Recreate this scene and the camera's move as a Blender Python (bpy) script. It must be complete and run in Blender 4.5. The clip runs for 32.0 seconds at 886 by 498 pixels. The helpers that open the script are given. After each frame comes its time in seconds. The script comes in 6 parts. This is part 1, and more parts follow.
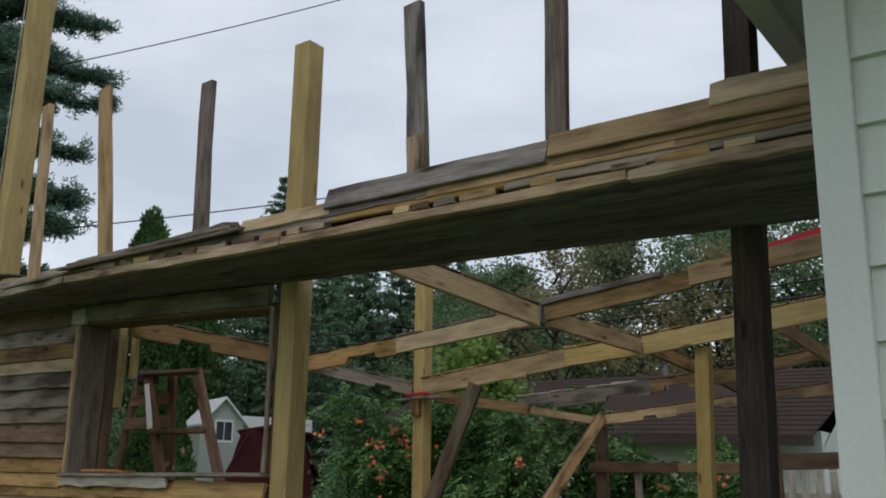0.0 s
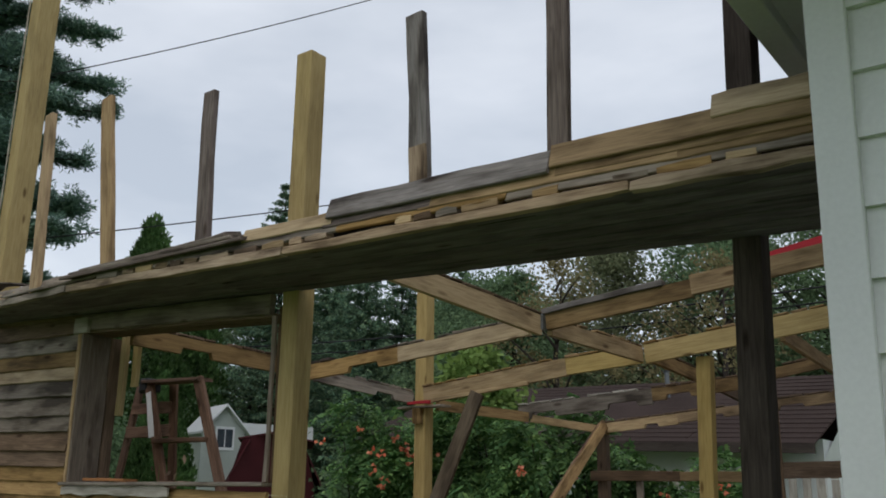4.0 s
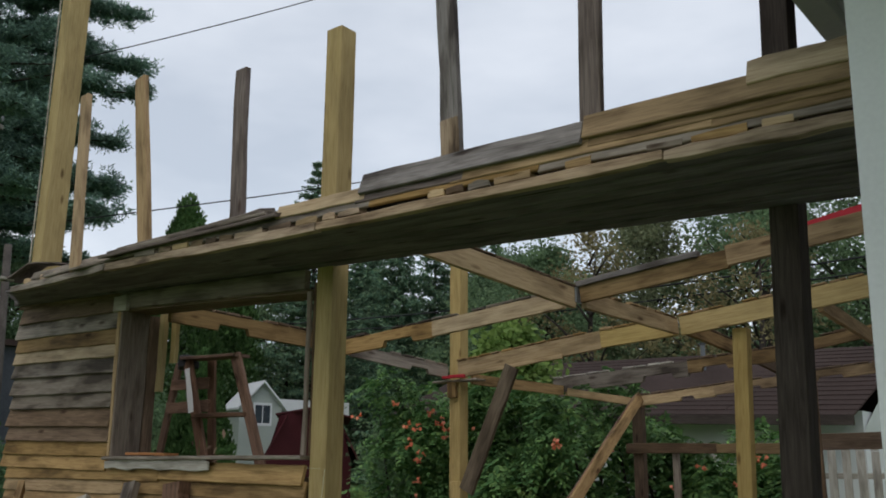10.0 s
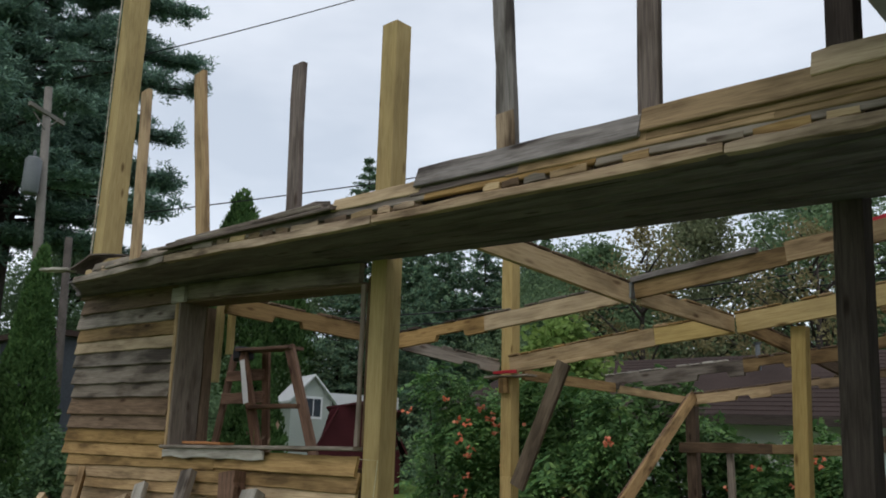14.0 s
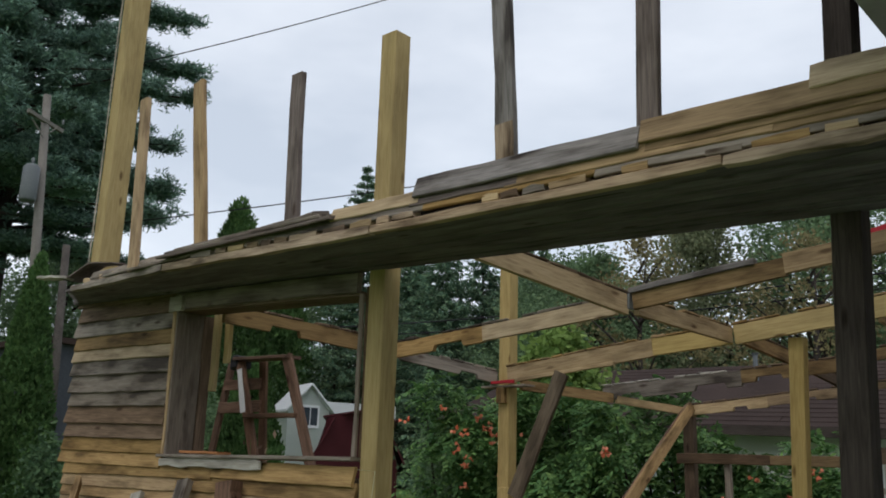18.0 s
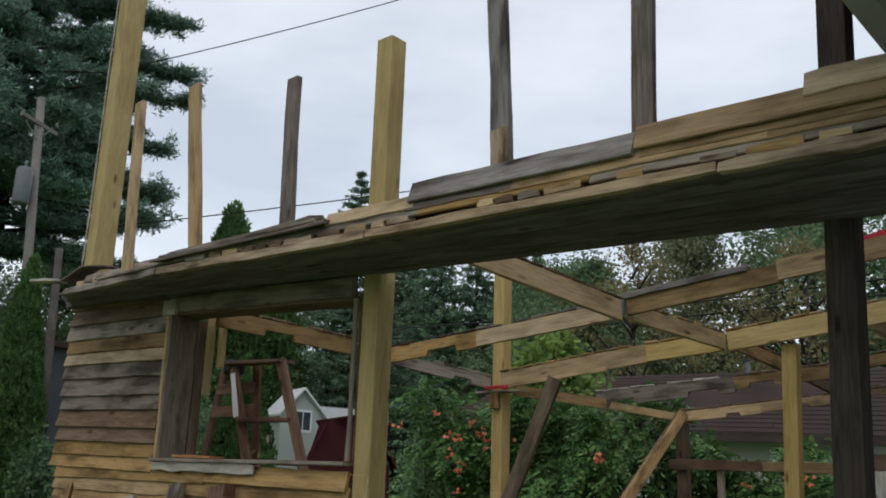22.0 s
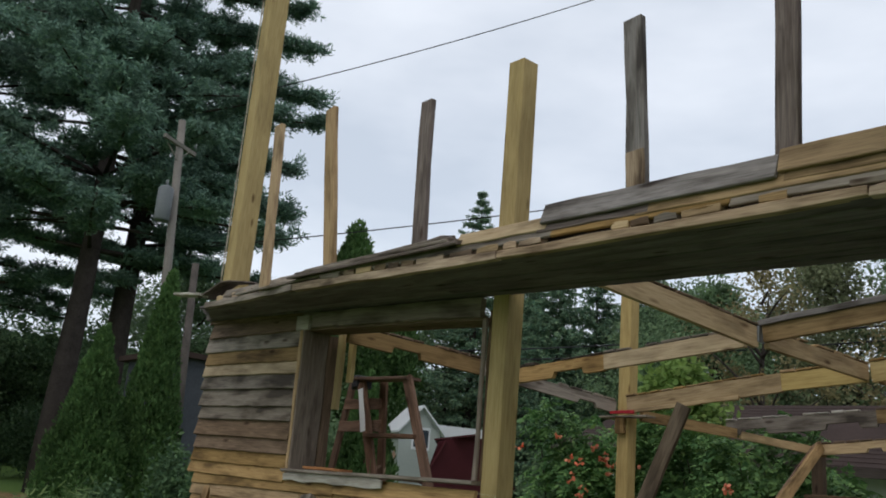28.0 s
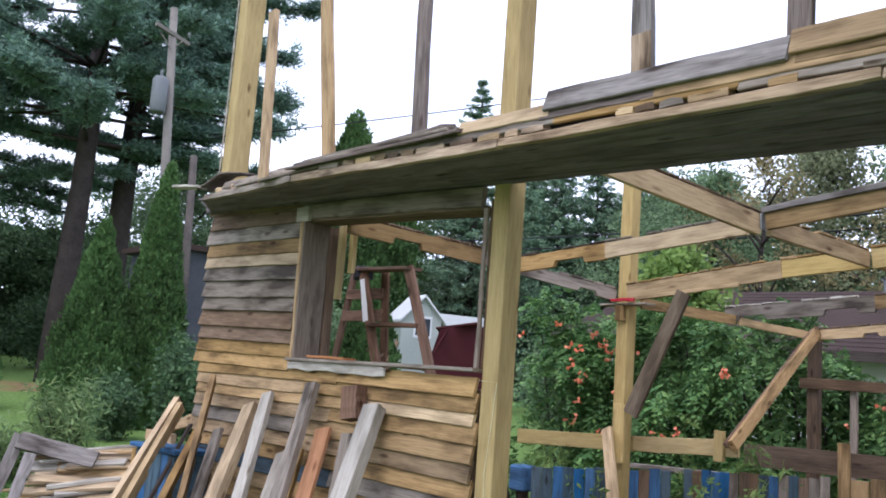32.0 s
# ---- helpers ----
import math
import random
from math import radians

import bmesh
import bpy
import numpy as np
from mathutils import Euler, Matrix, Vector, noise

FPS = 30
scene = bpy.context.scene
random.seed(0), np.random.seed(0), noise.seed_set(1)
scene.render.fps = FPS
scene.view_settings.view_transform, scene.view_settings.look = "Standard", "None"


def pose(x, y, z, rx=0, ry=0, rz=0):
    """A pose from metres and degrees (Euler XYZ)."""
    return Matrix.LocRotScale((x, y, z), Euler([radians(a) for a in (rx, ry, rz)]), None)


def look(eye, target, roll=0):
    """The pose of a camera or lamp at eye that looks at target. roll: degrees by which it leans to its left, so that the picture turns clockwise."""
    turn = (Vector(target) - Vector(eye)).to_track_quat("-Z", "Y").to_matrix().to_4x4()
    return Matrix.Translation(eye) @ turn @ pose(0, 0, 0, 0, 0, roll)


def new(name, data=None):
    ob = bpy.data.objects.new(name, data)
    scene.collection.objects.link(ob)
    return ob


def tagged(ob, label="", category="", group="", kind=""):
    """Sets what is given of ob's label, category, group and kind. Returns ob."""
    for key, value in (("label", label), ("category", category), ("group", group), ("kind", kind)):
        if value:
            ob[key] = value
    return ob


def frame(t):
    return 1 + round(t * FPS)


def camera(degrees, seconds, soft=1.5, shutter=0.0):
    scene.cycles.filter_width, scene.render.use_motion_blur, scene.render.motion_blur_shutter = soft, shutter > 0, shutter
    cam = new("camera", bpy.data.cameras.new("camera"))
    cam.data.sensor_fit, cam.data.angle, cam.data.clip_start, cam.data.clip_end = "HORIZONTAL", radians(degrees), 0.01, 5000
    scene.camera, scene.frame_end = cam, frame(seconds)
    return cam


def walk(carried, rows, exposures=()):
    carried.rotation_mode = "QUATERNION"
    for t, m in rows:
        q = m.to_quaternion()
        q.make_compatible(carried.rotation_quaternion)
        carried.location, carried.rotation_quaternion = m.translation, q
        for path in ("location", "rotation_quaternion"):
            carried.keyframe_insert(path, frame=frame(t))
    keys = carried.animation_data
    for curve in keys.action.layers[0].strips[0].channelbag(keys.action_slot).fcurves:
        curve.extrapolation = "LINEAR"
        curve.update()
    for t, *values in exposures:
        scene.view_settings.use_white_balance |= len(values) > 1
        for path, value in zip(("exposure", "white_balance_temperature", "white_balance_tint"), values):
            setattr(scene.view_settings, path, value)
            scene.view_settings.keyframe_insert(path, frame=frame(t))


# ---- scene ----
cam = camera(52.1, 32.0, soft=1.85)
PATH = [
    (0, (4.108, -3.891, 1.415), (2.958, -2.34, 1.938), 0.6),
    (0.5, (4.111, -3.901, 1.422), (2.96, -2.356, 1.959), 0.7),
    (1, (4.113, -3.898, 1.423), (2.966, -2.353, 1.969), 0.7),
    (1.5, (4.114, -3.897, 1.421), (2.969, -2.35, 1.967), 0.5),
    (2, (4.11, -3.895, 1.42), (2.965, -2.347, 1.961), 0.6),
    (2.5, (4.11, -3.904, 1.427), (2.962, -2.357, 1.967), 0.7),
    (4.5, (4.111, -3.902, 1.428), (2.962, -2.356, 1.963), 0.6),
    (5, (4.114, -3.896, 1.427), (2.974, -2.34, 1.956), 0.6),
    (5.5, (4.109, -3.897, 1.426), (2.98, -2.326, 1.933), 0.4),
    (6, (4.113, -3.897, 1.424), (2.979, -2.322, 1.91), 0.2),
    (6.5, (4.116, -3.89, 1.424), (2.976, -2.317, 1.898), 0.1),
    (7, (4.114, -3.888, 1.425), (2.957, -2.325, 1.893), -0.1),
    (7.5, (4.12, -3.895, 1.422), (2.904, -2.373, 1.877), -0.1),
    (8, (4.112, -3.893, 1.415), (2.86, -2.394, 1.845), 0.2),
    (8.5, (4.104, -3.886, 1.408), (2.902, -2.345, 1.831), 0.4),
    (9, (4.11, -3.89, 1.42), (2.955, -2.325, 1.886), 0.4),
    (9.5, (4.11, -3.899, 1.418), (2.96, -2.338, 1.908), 0.4),
    (10, (4.108, -3.904, 1.416), (2.894, -2.391, 1.901), 0.4),
    (10.5, (4.105, -3.91, 1.403), (2.776, -2.487, 1.863), 1.0),
    (11, (4.089, -3.92, 1.4), (2.71, -2.543, 1.85), 1.5),
    (11.5, (4.09, -3.925, 1.394), (2.716, -2.542, 1.84), 1.6),
    (12, (4.093, -3.922, 1.397), (2.74, -2.517, 1.842), 1.6),
    (12.5, (4.086, -3.922, 1.399), (2.756, -2.504, 1.866), 1.6),
    (13, (4.086, -3.917, 1.401), (2.772, -2.484, 1.872), 1.7),
    (13.5, (4.086, -3.915, 1.399), (2.782, -2.475, 1.876), 1.6),
    (14, (4.088, -3.919, 1.399), (2.789, -2.475, 1.875), 1.6),
    (14.5, (4.086, -3.917, 1.398), (2.792, -2.467, 1.871), 1.6),
    (16.5, (4.081, -3.924, 1.398), (2.787, -2.482, 1.894), 1.9),
    (17, (4.084, -3.931, 1.403), (2.788, -2.491, 1.902), 2.0),
    (17.5, (4.085, -3.925, 1.404), (2.792, -2.483, 1.903), 1.9),
    (18, (4.086, -3.923, 1.407), (2.793, -2.479, 1.902), 1.8),
    (18.5, (4.086, -3.921, 1.396), (2.804, -2.467, 1.888), 1.8),
    (19, (4.085, -3.922, 1.404), (2.809, -2.461, 1.89), 1.9),
    (19.5, (4.087, -3.924, 1.401), (2.815, -2.462, 1.895), 1.8),
    (20, (4.088, -3.923, 1.403), (2.813, -2.463, 1.899), 1.8),
    (20.5, (4.085, -3.921, 1.396), (2.812, -2.462, 1.895), 1.7),
    (21, (4.088, -3.92, 1.397), (2.812, -2.461, 1.891), 1.7),
    (21.5, (4.084, -3.926, 1.408), (2.803, -2.474, 1.909), 1.9),
    (22, (4.084, -3.93, 1.405), (2.804, -2.48, 1.911), 2.0),
    (22.5, (4.086, -3.925, 1.408), (2.815, -2.464, 1.907), 2.0),
    (23, (4.087, -3.924, 1.407), (2.82, -2.456, 1.897), 1.8),
    (23.5, (4.085, -3.92, 1.408), (2.81, -2.454, 1.882), 1.7),
    (24, (4.08, -3.912, 1.396), (2.809, -2.439, 1.859), 1.6),
    (24.5, (4.085, -3.908, 1.398), (2.814, -2.434, 1.857), 1.6),
    (26.5, (4.081, -3.931, 1.408), (2.792, -2.481, 1.89), 1.9),
    (27, (4.084, -3.925, 1.403), (2.784, -2.487, 1.895), 1.8),
    (27.5, (4.074, -3.952, 1.394), (2.702, -2.589, 1.903), 3.0),
    (28, (4.057, -4.005, 1.395), (2.597, -2.747, 1.929), 4.9),
    (28.5, (4.054, -4.008, 1.396), (2.575, -2.771, 1.928), 5.5),
    (29, (4.052, -4.008, 1.39), (2.579, -2.764, 1.92), 5.4),
    (29.5, (4.05, -4.002, 1.393), (2.61, -2.719, 1.923), 5.3),
    (30, (4.051, -3.981, 1.391), (2.623, -2.653, 1.835), 4.5),
    (30.5, (3.984, -3.929, 1.351), (2.514, -2.584, 1.528), 3.4),
    (31, (3.944, -3.909, 1.329), (2.441, -2.59, 1.32), 3.2),
    (31.5, (3.942, -3.906, 1.334), (2.425, -2.603, 1.345), 3.5),
    (32, (4.014, -3.97, 1.402), (2.528, -2.665, 1.701), 4.3),
]
# ---- exposure keys, sky and sun ----
EXPO = [(0.0, -0.12, 6500, 10), (2.0, -0.10, 6500, 10), (5.0, -0.14, 6500, 10), (7.0, -0.11, 6500, 10), (8.0, 0.1, 6500, 10), (9.0, -0.04, 6500, 10), (10.0, -0.08, 6500, 10), (11.0, 0.16, 6500, 10), (12.0, 0.28, 6500, 10), (13.0, 0.12, 6500, 10), (14.0, 0.05, 6500, 10), (18.0, 0.05, 6500, 10), (24.0, 0.03, 6500, 10), (27.0, 0.03, 6500, 10), (28.0, 0.04, 6500, 10), (29.9, -0.02, 6500, 10),
        (30.3, 0.7, 6850, 13), (30.8, 1.4, 7150, 17), (31.0, 1.57, 7100, 18), (31.3, 1.65, 6250, 18), (31.6, 1.65, 5850, 19), (32.0, 1.27, 5900, 20)]
walk(cam, [(t, look(eye, target, roll)) for t, eye, target, roll in PATH], EXPO)

world = bpy.data.worlds.new("overcast_sky")
scene.world = world
world.use_nodes = True
wn, wl = world.node_tree.nodes, world.node_tree.links
wn.clear()
w_out = wn.new("ShaderNodeOutputWorld")
w_sky = wn.new("ShaderNodeTexSky")
w_sky.sky_type, w_sky.sun_disc = "NISHITA", False
w_sky.sun_elevation, w_sky.sun_rotation = radians(58), radians(150)
w_sky.air_density, w_sky.dust_density = 1.0, 3.0
w_bg_sky = wn.new("ShaderNodeBackground")
w_bg_sky.inputs["Strength"].default_value = 0.05
w_co = wn.new("ShaderNodeTexCoord")
w_map = wn.new("ShaderNodeMapping")
w_map.inputs["Scale"].default_value = (1.0, 1.0, 2.6)
w_noise = wn.new("ShaderNodeTexNoise")
w_noise.inputs["Scale"].default_value, w_noise.inputs["Detail"].default_value = 2.2, 5.0
w_ramp = wn.new("ShaderNodeValToRGB")
w_ramp.color_ramp.elements[0].position, w_ramp.color_ramp.elements[0].color = 0.36, (0.56, 0.605, 0.66, 1)
w_ramp.color_ramp.elements[1].position, w_ramp.color_ramp.elements[1].color = 0.64, (0.86, 0.89, 0.93, 1)
w_bg = wn.new("ShaderNodeBackground")
w_bg.inputs["Strength"].default_value = 0.90
w_add = wn.new("ShaderNodeAddShader")
wl.new(w_co.outputs["Generated"], w_map.inputs["Vector"])
wl.new(w_map.outputs["Vector"], w_noise.inputs["Vector"])
wl.new(w_noise.outputs["Fac"], w_ramp.inputs["Fac"])
wl.new(w_ramp.outputs["Color"], w_bg.inputs["Color"])
wl.new(w_sky.outputs["Color"], w_bg_sky.inputs["Color"])
wl.new(w_bg.outputs["Background"], w_add.inputs[0])
wl.new(w_bg_sky.outputs["Background"], w_add.inputs[1])
wl.new(w_add.outputs["Shader"], w_out.inputs["Surface"])

sun = new("sun", bpy.data.lights.new("sun", "SUN"))
sun.data.energy, sun.data.angle, sun.data.color = 0.4, radians(35), (1.0, 0.96, 0.90)
sun.matrix_world = look((6, -14, 22), (-1, 0, 0))


# ---- materials ----
def mat_base(name, rough=0.8):
    m = bpy.data.materials.new(name)
    m.use_nodes = True
    b = m.node_tree.nodes["Principled BSDF"]
    b.inputs["Roughness"].default_value = rough
    b.inputs["Specular IOR Level"].default_value = 0.12
    return m, m.node_tree.nodes, m.node_tree.links, b


def ramp_node(n, stops):
    r = n.new("ShaderNodeValToRGB")
    e = r.color_ramp.elements
    e[0].position, e[0].color = stops[0][0], (*stops[0][1], 1)
    e[1].position, e[1].color = stops[-1][0], (*stops[-1][1], 1)
    for p, c in stops[1:-1]:
        k = e.new(p)
        k.color = (*c, 1)
    return r


def wood(name, light, mid, dark, grey=0.0, stain=0.5, rough=0.78, knots=True, vary=0.35):
    """Sawn timber: grain along the piece's own length, stains, knots, a tone of its own for each piece."""
    m, n, l, b = mat_base(name, rough)
    co = n.new("ShaderNodeTexCoord")
    info = n.new("ShaderNodeObjectInfo")
    off = n.new("ShaderNodeVectorMath")
    off.operation = "MULTIPLY_ADD"
    off.inputs[1].default_value = (1, 1, 1)
    sc = n.new("ShaderNodeVectorMath")
    sc.operation = "SCALE"
    sc.inputs[0].default_value = (37.0, 11.0, 5.0)
    l.new(info.outputs["Random"], sc.inputs["Scale"])
    l.new(co.outputs["Object"], off.inputs[0])
    l.new(sc.outputs["Vector"], off.inputs[2])
    grain_map = n.new("ShaderNodeMapping")
    grain_map.inputs["Scale"].default_value = (2.2, 42, 42)
    l.new(off.outputs["Vector"], grain_map.inputs["Vector"])
    grain = n.new("ShaderNodeTexNoise")
    grain.inputs["Scale"].default_value, grain.inputs["Detail"].default_value, grain.inputs["Distortion"].default_value = 2.0, 9.0, 1.1
    l.new(grain_map.outputs["Vector"], grain.inputs["Vector"])
    ramp = ramp_node(n, [(0.26, dark), (0.50, mid), (0.74, light)])
    l.new(grain.outputs["Fac"], ramp.inputs["Fac"])
    blot_map = n.new("ShaderNodeMapping")
    blot_map.inputs["Scale"].default_value = (1.1, 4, 4)
    l.new(off.outputs["Vector"], blot_map.inputs["Vector"])
    blot = n.new("ShaderNodeTexNoise")
    blot.inputs["Scale"].default_value, blot.inputs["Detail"].default_value = 2.2, 8.0
    l.new(blot_map.outputs["Vector"], blot.inputs["Vector"])
    blot_r = ramp_node(n, [(0.34, (0.20, 0.18, 0.17)), (0.43, (0.56, 0.54, 0.52)), (0.55, (1, 1, 1))])
    l.new(blot.outputs["Fac"], blot_r.inputs["Fac"])
    mul = n.new("ShaderNodeMix")
    mul.data_type, mul.blend_type = "RGBA", "MULTIPLY"
    mul.inputs["Factor"].default_value = stain
    l.new(ramp.outputs["Color"], mul.inputs["A"])
    l.new(blot_r.outputs["Color"], mul.inputs["B"])
    last = mul.outputs["Result"]
    if knots:
        kmap = n.new("ShaderNodeMapping")
        kmap.inputs["Scale"].default_value = (2.3, 7.5, 7.5)
        l.new(off.outputs["Vector"], kmap.inputs["Vector"])
        vor = n.new("ShaderNodeTexVoronoi")
        vor.inputs["Scale"].default_value = 1.0
        l.new(kmap.outputs["Vector"], vor.inputs["Vector"])
        kr = ramp_node(n, [(0.06, (0.22, 0.15, 0.11)), (0.15, (1, 1, 1))])
        l.new(vor.outputs["Distance"], kr.inputs["Fac"])
        km = n.new("ShaderNodeMix")
        km.data_type, km.blend_type = "RGBA", "MULTIPLY"
        km.inputs["Factor"].default_value = 0.8
        l.new(last, km.inputs["A"])
        l.new(kr.outputs["Color"], km.inputs["B"])
        last = km.outputs["Result"]
    hsv = n.new("ShaderNodeHueSaturation")
    mr = n.new("ShaderNodeMapRange")
    mr.inputs["To Min"].default_value, mr.inputs["To Max"].default_value = 1 - vary, 1 + vary * 0.6
    l.new(info.outputs["Random"], mr.inputs["Value"])
    l.new(mr.outputs["Result"], hsv.inputs["Value"])
    wn2 = n.new("ShaderNodeTexWhiteNoise")
    wn2.noise_dimensions = "1D"
    l.new(info.outputs["Random"], wn2.inputs["W"])
    ms = n.new("ShaderNodeMapRange")
    ms.inputs["To Min"].default_value, ms.inputs["To Max"].default_value = 1.0 - vary * 0.5, 1.10
    l.new(wn2.outputs["Value"], ms.inputs["Value"])
    l.new(ms.outputs["Result"], hsv.inputs["Saturation"])
    l.new(last, hsv.inputs["Color"])
    l.new(hsv.outputs["Color"], b.inputs["Base Color"])
    bump = n.new("ShaderNodeBump")
    bump.inputs["Strength"].default_value, bump.inputs["Distance"].default_value = 0.35, 0.004
    l.new(grain.outputs["Fac"], bump.inputs["Height"])
    l.new(bump.outputs["Normal"], b.inputs["Normal"])
    return m


def speckle(name, c1, c2, scale=4.0, fine=40.0, rough=0.9, bump=0.3, dist=0.01, space="Object", mix2=None, sss=0.0):
    """A surface of two tones at two scales."""
    m, n, l, b = mat_base(name, rough)
    co = n.new("ShaderNodeTexCoord")
    a = n.new("ShaderNodeTexNoise")
    a.inputs["Scale"].default_value, a.inputs["Detail"].default_value = scale, 5.0
    c = n.new("ShaderNodeTexNoise")
    c.inputs["Scale"].default_value, c.inputs["Detail"].default_value = fine, 4.0
    l.new(co.outputs[space], a.inputs["Vector"])
    l.new(co.outputs[space], c.inputs["Vector"])
    r = ramp_node(n, [(0.33, c1), (0.67, c2)])
    mx = n.new("ShaderNodeMath")
    mx.operation = "MULTIPLY_ADD"
    mx.inputs[1].default_value = 0.45
    mh = n.new("ShaderNodeMath")
    mh.operation = "MULTIPLY"
    mh.inputs[1].default_value = 0.55
    l.new(a.outputs["Fac"], mh.inputs[0])
    l.new(c.outputs["Fac"], mx.inputs[0])
    l.new(mh.outputs["Value"], mx.inputs[2])
    l.new(mx.outputs["Value"], r.inputs["Fac"])
    l.new(r.outputs["Color"], b.inputs["Base Color"])
    if bump:
        bp = n.new("ShaderNodeBump")
        bp.inputs["Strength"].default_value, bp.inputs["Distance"].default_value = bump, dist
        l.new(c.outputs["Fac"], bp.inputs["Height"])
        l.new(bp.outputs["Normal"], b.inputs["Normal"])
    return m


def leafy(name, dark, light, rough=0.55, trans=0.25):
    """Leaves, each with a tone of its own, letting some light through."""
    m, n, l, b = mat_base(name, rough + 0.15)
    geo = n.new("ShaderNodeNewGeometry")
    r = ramp_node(n, [(0.0, dark), (0.75, tuple((p + q) / 2 for p, q in zip(dark, light))), (1.0, light)])
    l.new(geo.outputs["Random Per Island"], r.inputs["Fac"])
    co = n.new("ShaderNodeTexCoord")
    no = n.new("ShaderNodeTexNoise")
    no.inputs["Scale"].default_value, no.inputs["Detail"].default_value = 0.7, 2.0
    l.new(co.outputs["Object"], no.inputs["Vector"])
    mr = n.new("ShaderNodeMapRange")
    mr.inputs["From Min"].default_value, mr.inputs["From Max"].default_value = 0.3, 0.7
    mr.inputs["To Min"].default_value, mr.inputs["To Max"].default_value = 0.65, 1.35
    l.new(no.outputs["Fac"], mr.inputs["Value"])
    hsv = n.new("ShaderNodeHueSaturation")
    l.new(mr.outputs["Result"], hsv.inputs["Value"])
    l.new(r.outputs["Color"], hsv.inputs["Color"])
    l.new(hsv.outputs["Color"], b.inputs["Base Color"])
    tr = n.new("ShaderNodeBsdfTranslucent")
    l.new(hsv.outputs["Color"], tr.inputs["Color"])
    mx = n.new("ShaderNodeMixShader")
    mx.inputs["Fac"].default_value = trans
    l.new(b.outputs["BSDF"], mx.inputs[1])
    l.new(tr.outputs["BSDF"], mx.inputs[2])
    l.new(mx.outputs["Shader"], n["Material Output"].inputs["Surface"])
    return m


M_TREATED = wood("treated_pine", (0.465, 0.363, 0.180), (0.396, 0.302, 0.144), (0.307, 0.222, 0.098), stain=0.3, vary=0.12)
M_TREATED_NEW = wood("treated_pine_bright", (0.565, 0.427, 0.180), (0.485, 0.356, 0.143), (0.373, 0.254, 0.095), stain=0.25, vary=0.12)
M_TAN = wood("pallet_tan", (0.421, 0.284, 0.133), (0.340, 0.221, 0.101), (0.211, 0.131, 0.060), stain=0.78, vary=0.36)
M_PALE = wood("pallet_pale", (0.565, 0.435, 0.270), (0.475, 0.352, 0.208), (0.325, 0.225, 0.124), stain=0.55, vary=0.25)
M_GREY = wood("weathered_grey", (0.322, 0.276, 0.226), (0.250, 0.211, 0.171), (0.156, 0.130, 0.104), stain=0.88, vary=0.30)
M_SILVER = wood("silver_grey", (0.52, 0.49, 0.43), (0.43, 0.40, 0.345), (0.31, 0.28, 0.235), stain=0.5, vary=0.15)
M_BROWN = wood("brown_board", (0.216, 0.149, 0.099), (0.153, 0.104, 0.068), (0.090, 0.059, 0.041), stain=0.5, vary=0.25)
M_LADDER = wood("old_ladder_wood", (0.235, 0.150, 0.105), (0.175, 0.108, 0.076), (0.10, 0.062, 0.046), stain=0.6, vary=0.2)
M_BRACE = wood("grey_brown_timber", (0.225, 0.180, 0.128), (0.170, 0.134, 0.094), (0.100, 0.078, 0.055), stain=0.6, vary=0.1)
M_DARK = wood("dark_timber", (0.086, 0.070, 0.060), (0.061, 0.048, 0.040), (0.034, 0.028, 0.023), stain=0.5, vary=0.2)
M_EDGE = wood("stained_edge_timber", (0.531, 0.404, 0.283), (0.420, 0.312, 0.211), (0.222, 0.149, 0.106), stain=0.95, vary=0.2)
M_STUD = wood("weathered_stud", (0.226, 0.187, 0.167), (0.158, 0.128, 0.114), (0.089, 0.071, 0.065), stain=0.6, vary=0.15)
# Underside boards: shade beneath the platform is put into this wood colour.
M_UNDER = wood("shade_toned_underside", (0.215, 0.189, 0.195), (0.159, 0.137, 0.143), (0.098, 0.082, 0.087), stain=0.5, vary=0.2)
M_ORANGE = wood("cedar_orange", (0.43, 0.225, 0.120), (0.35, 0.175, 0.088), (0.21, 0.100, 0.050), stain=0.35, vary=0.1)
M_BLUE = wood("blue_paint_worn", (0.035, 0.165, 0.37), (0.03, 0.12, 0.27), (0.045, 0.075, 0.12), stain=0.6, vary=0.3, knots=False)
M_COOL = wood("cool_grey_weathered", (0.275, 0.25, 0.232), (0.20, 0.182, 0.17), (0.11, 0.10, 0.094), stain=0.9, vary=0.15)
M_LINING = wood("window_lining_grey", (0.275, 0.228, 0.186), (0.212, 0.173, 0.140), (0.130, 0.104, 0.084), stain=0.6, vary=0.15)
M_BLUEGREY = wood("blue_grey_worn", (0.085, 0.145, 0.185), (0.070, 0.110, 0.140), (0.050, 0.060, 0.066), stain=0.6, vary=0.3)
M_RED = speckle("red_paint", (0.33, 0.022, 0.032), (0.44, 0.035, 0.045), 2.0, 30, 0.5, 0.1)
M_OUT = speckle("slate_grey_siding", (0.042, 0.047, 0.056), (0.066, 0.072, 0.082), 1.5, 18, 0.8, 0.2)
M_BAG = speckle("white_plastic", (0.66, 0.68, 0.70), (0.76, 0.77, 0.78), 6.0, 40, 0.35, 0.1)
M_BARN = speckle("barn_red", (0.05, 0.011, 0.014), (0.07, 0.016, 0.02), 1.5, 20, 0.7, 0.2)
M_WHITE = speckle("white_paint", (0.60, 0.615, 0.61), (0.68, 0.695, 0.69), 1.3, 60, 0.6, 0.15, 0.004)
M_SOFFIT = speckle("soffit_paint", (0.47, 0.48, 0.42), (0.54, 0.55, 0.49), 2.0, 40, 0.7, 0.15, 0.004)
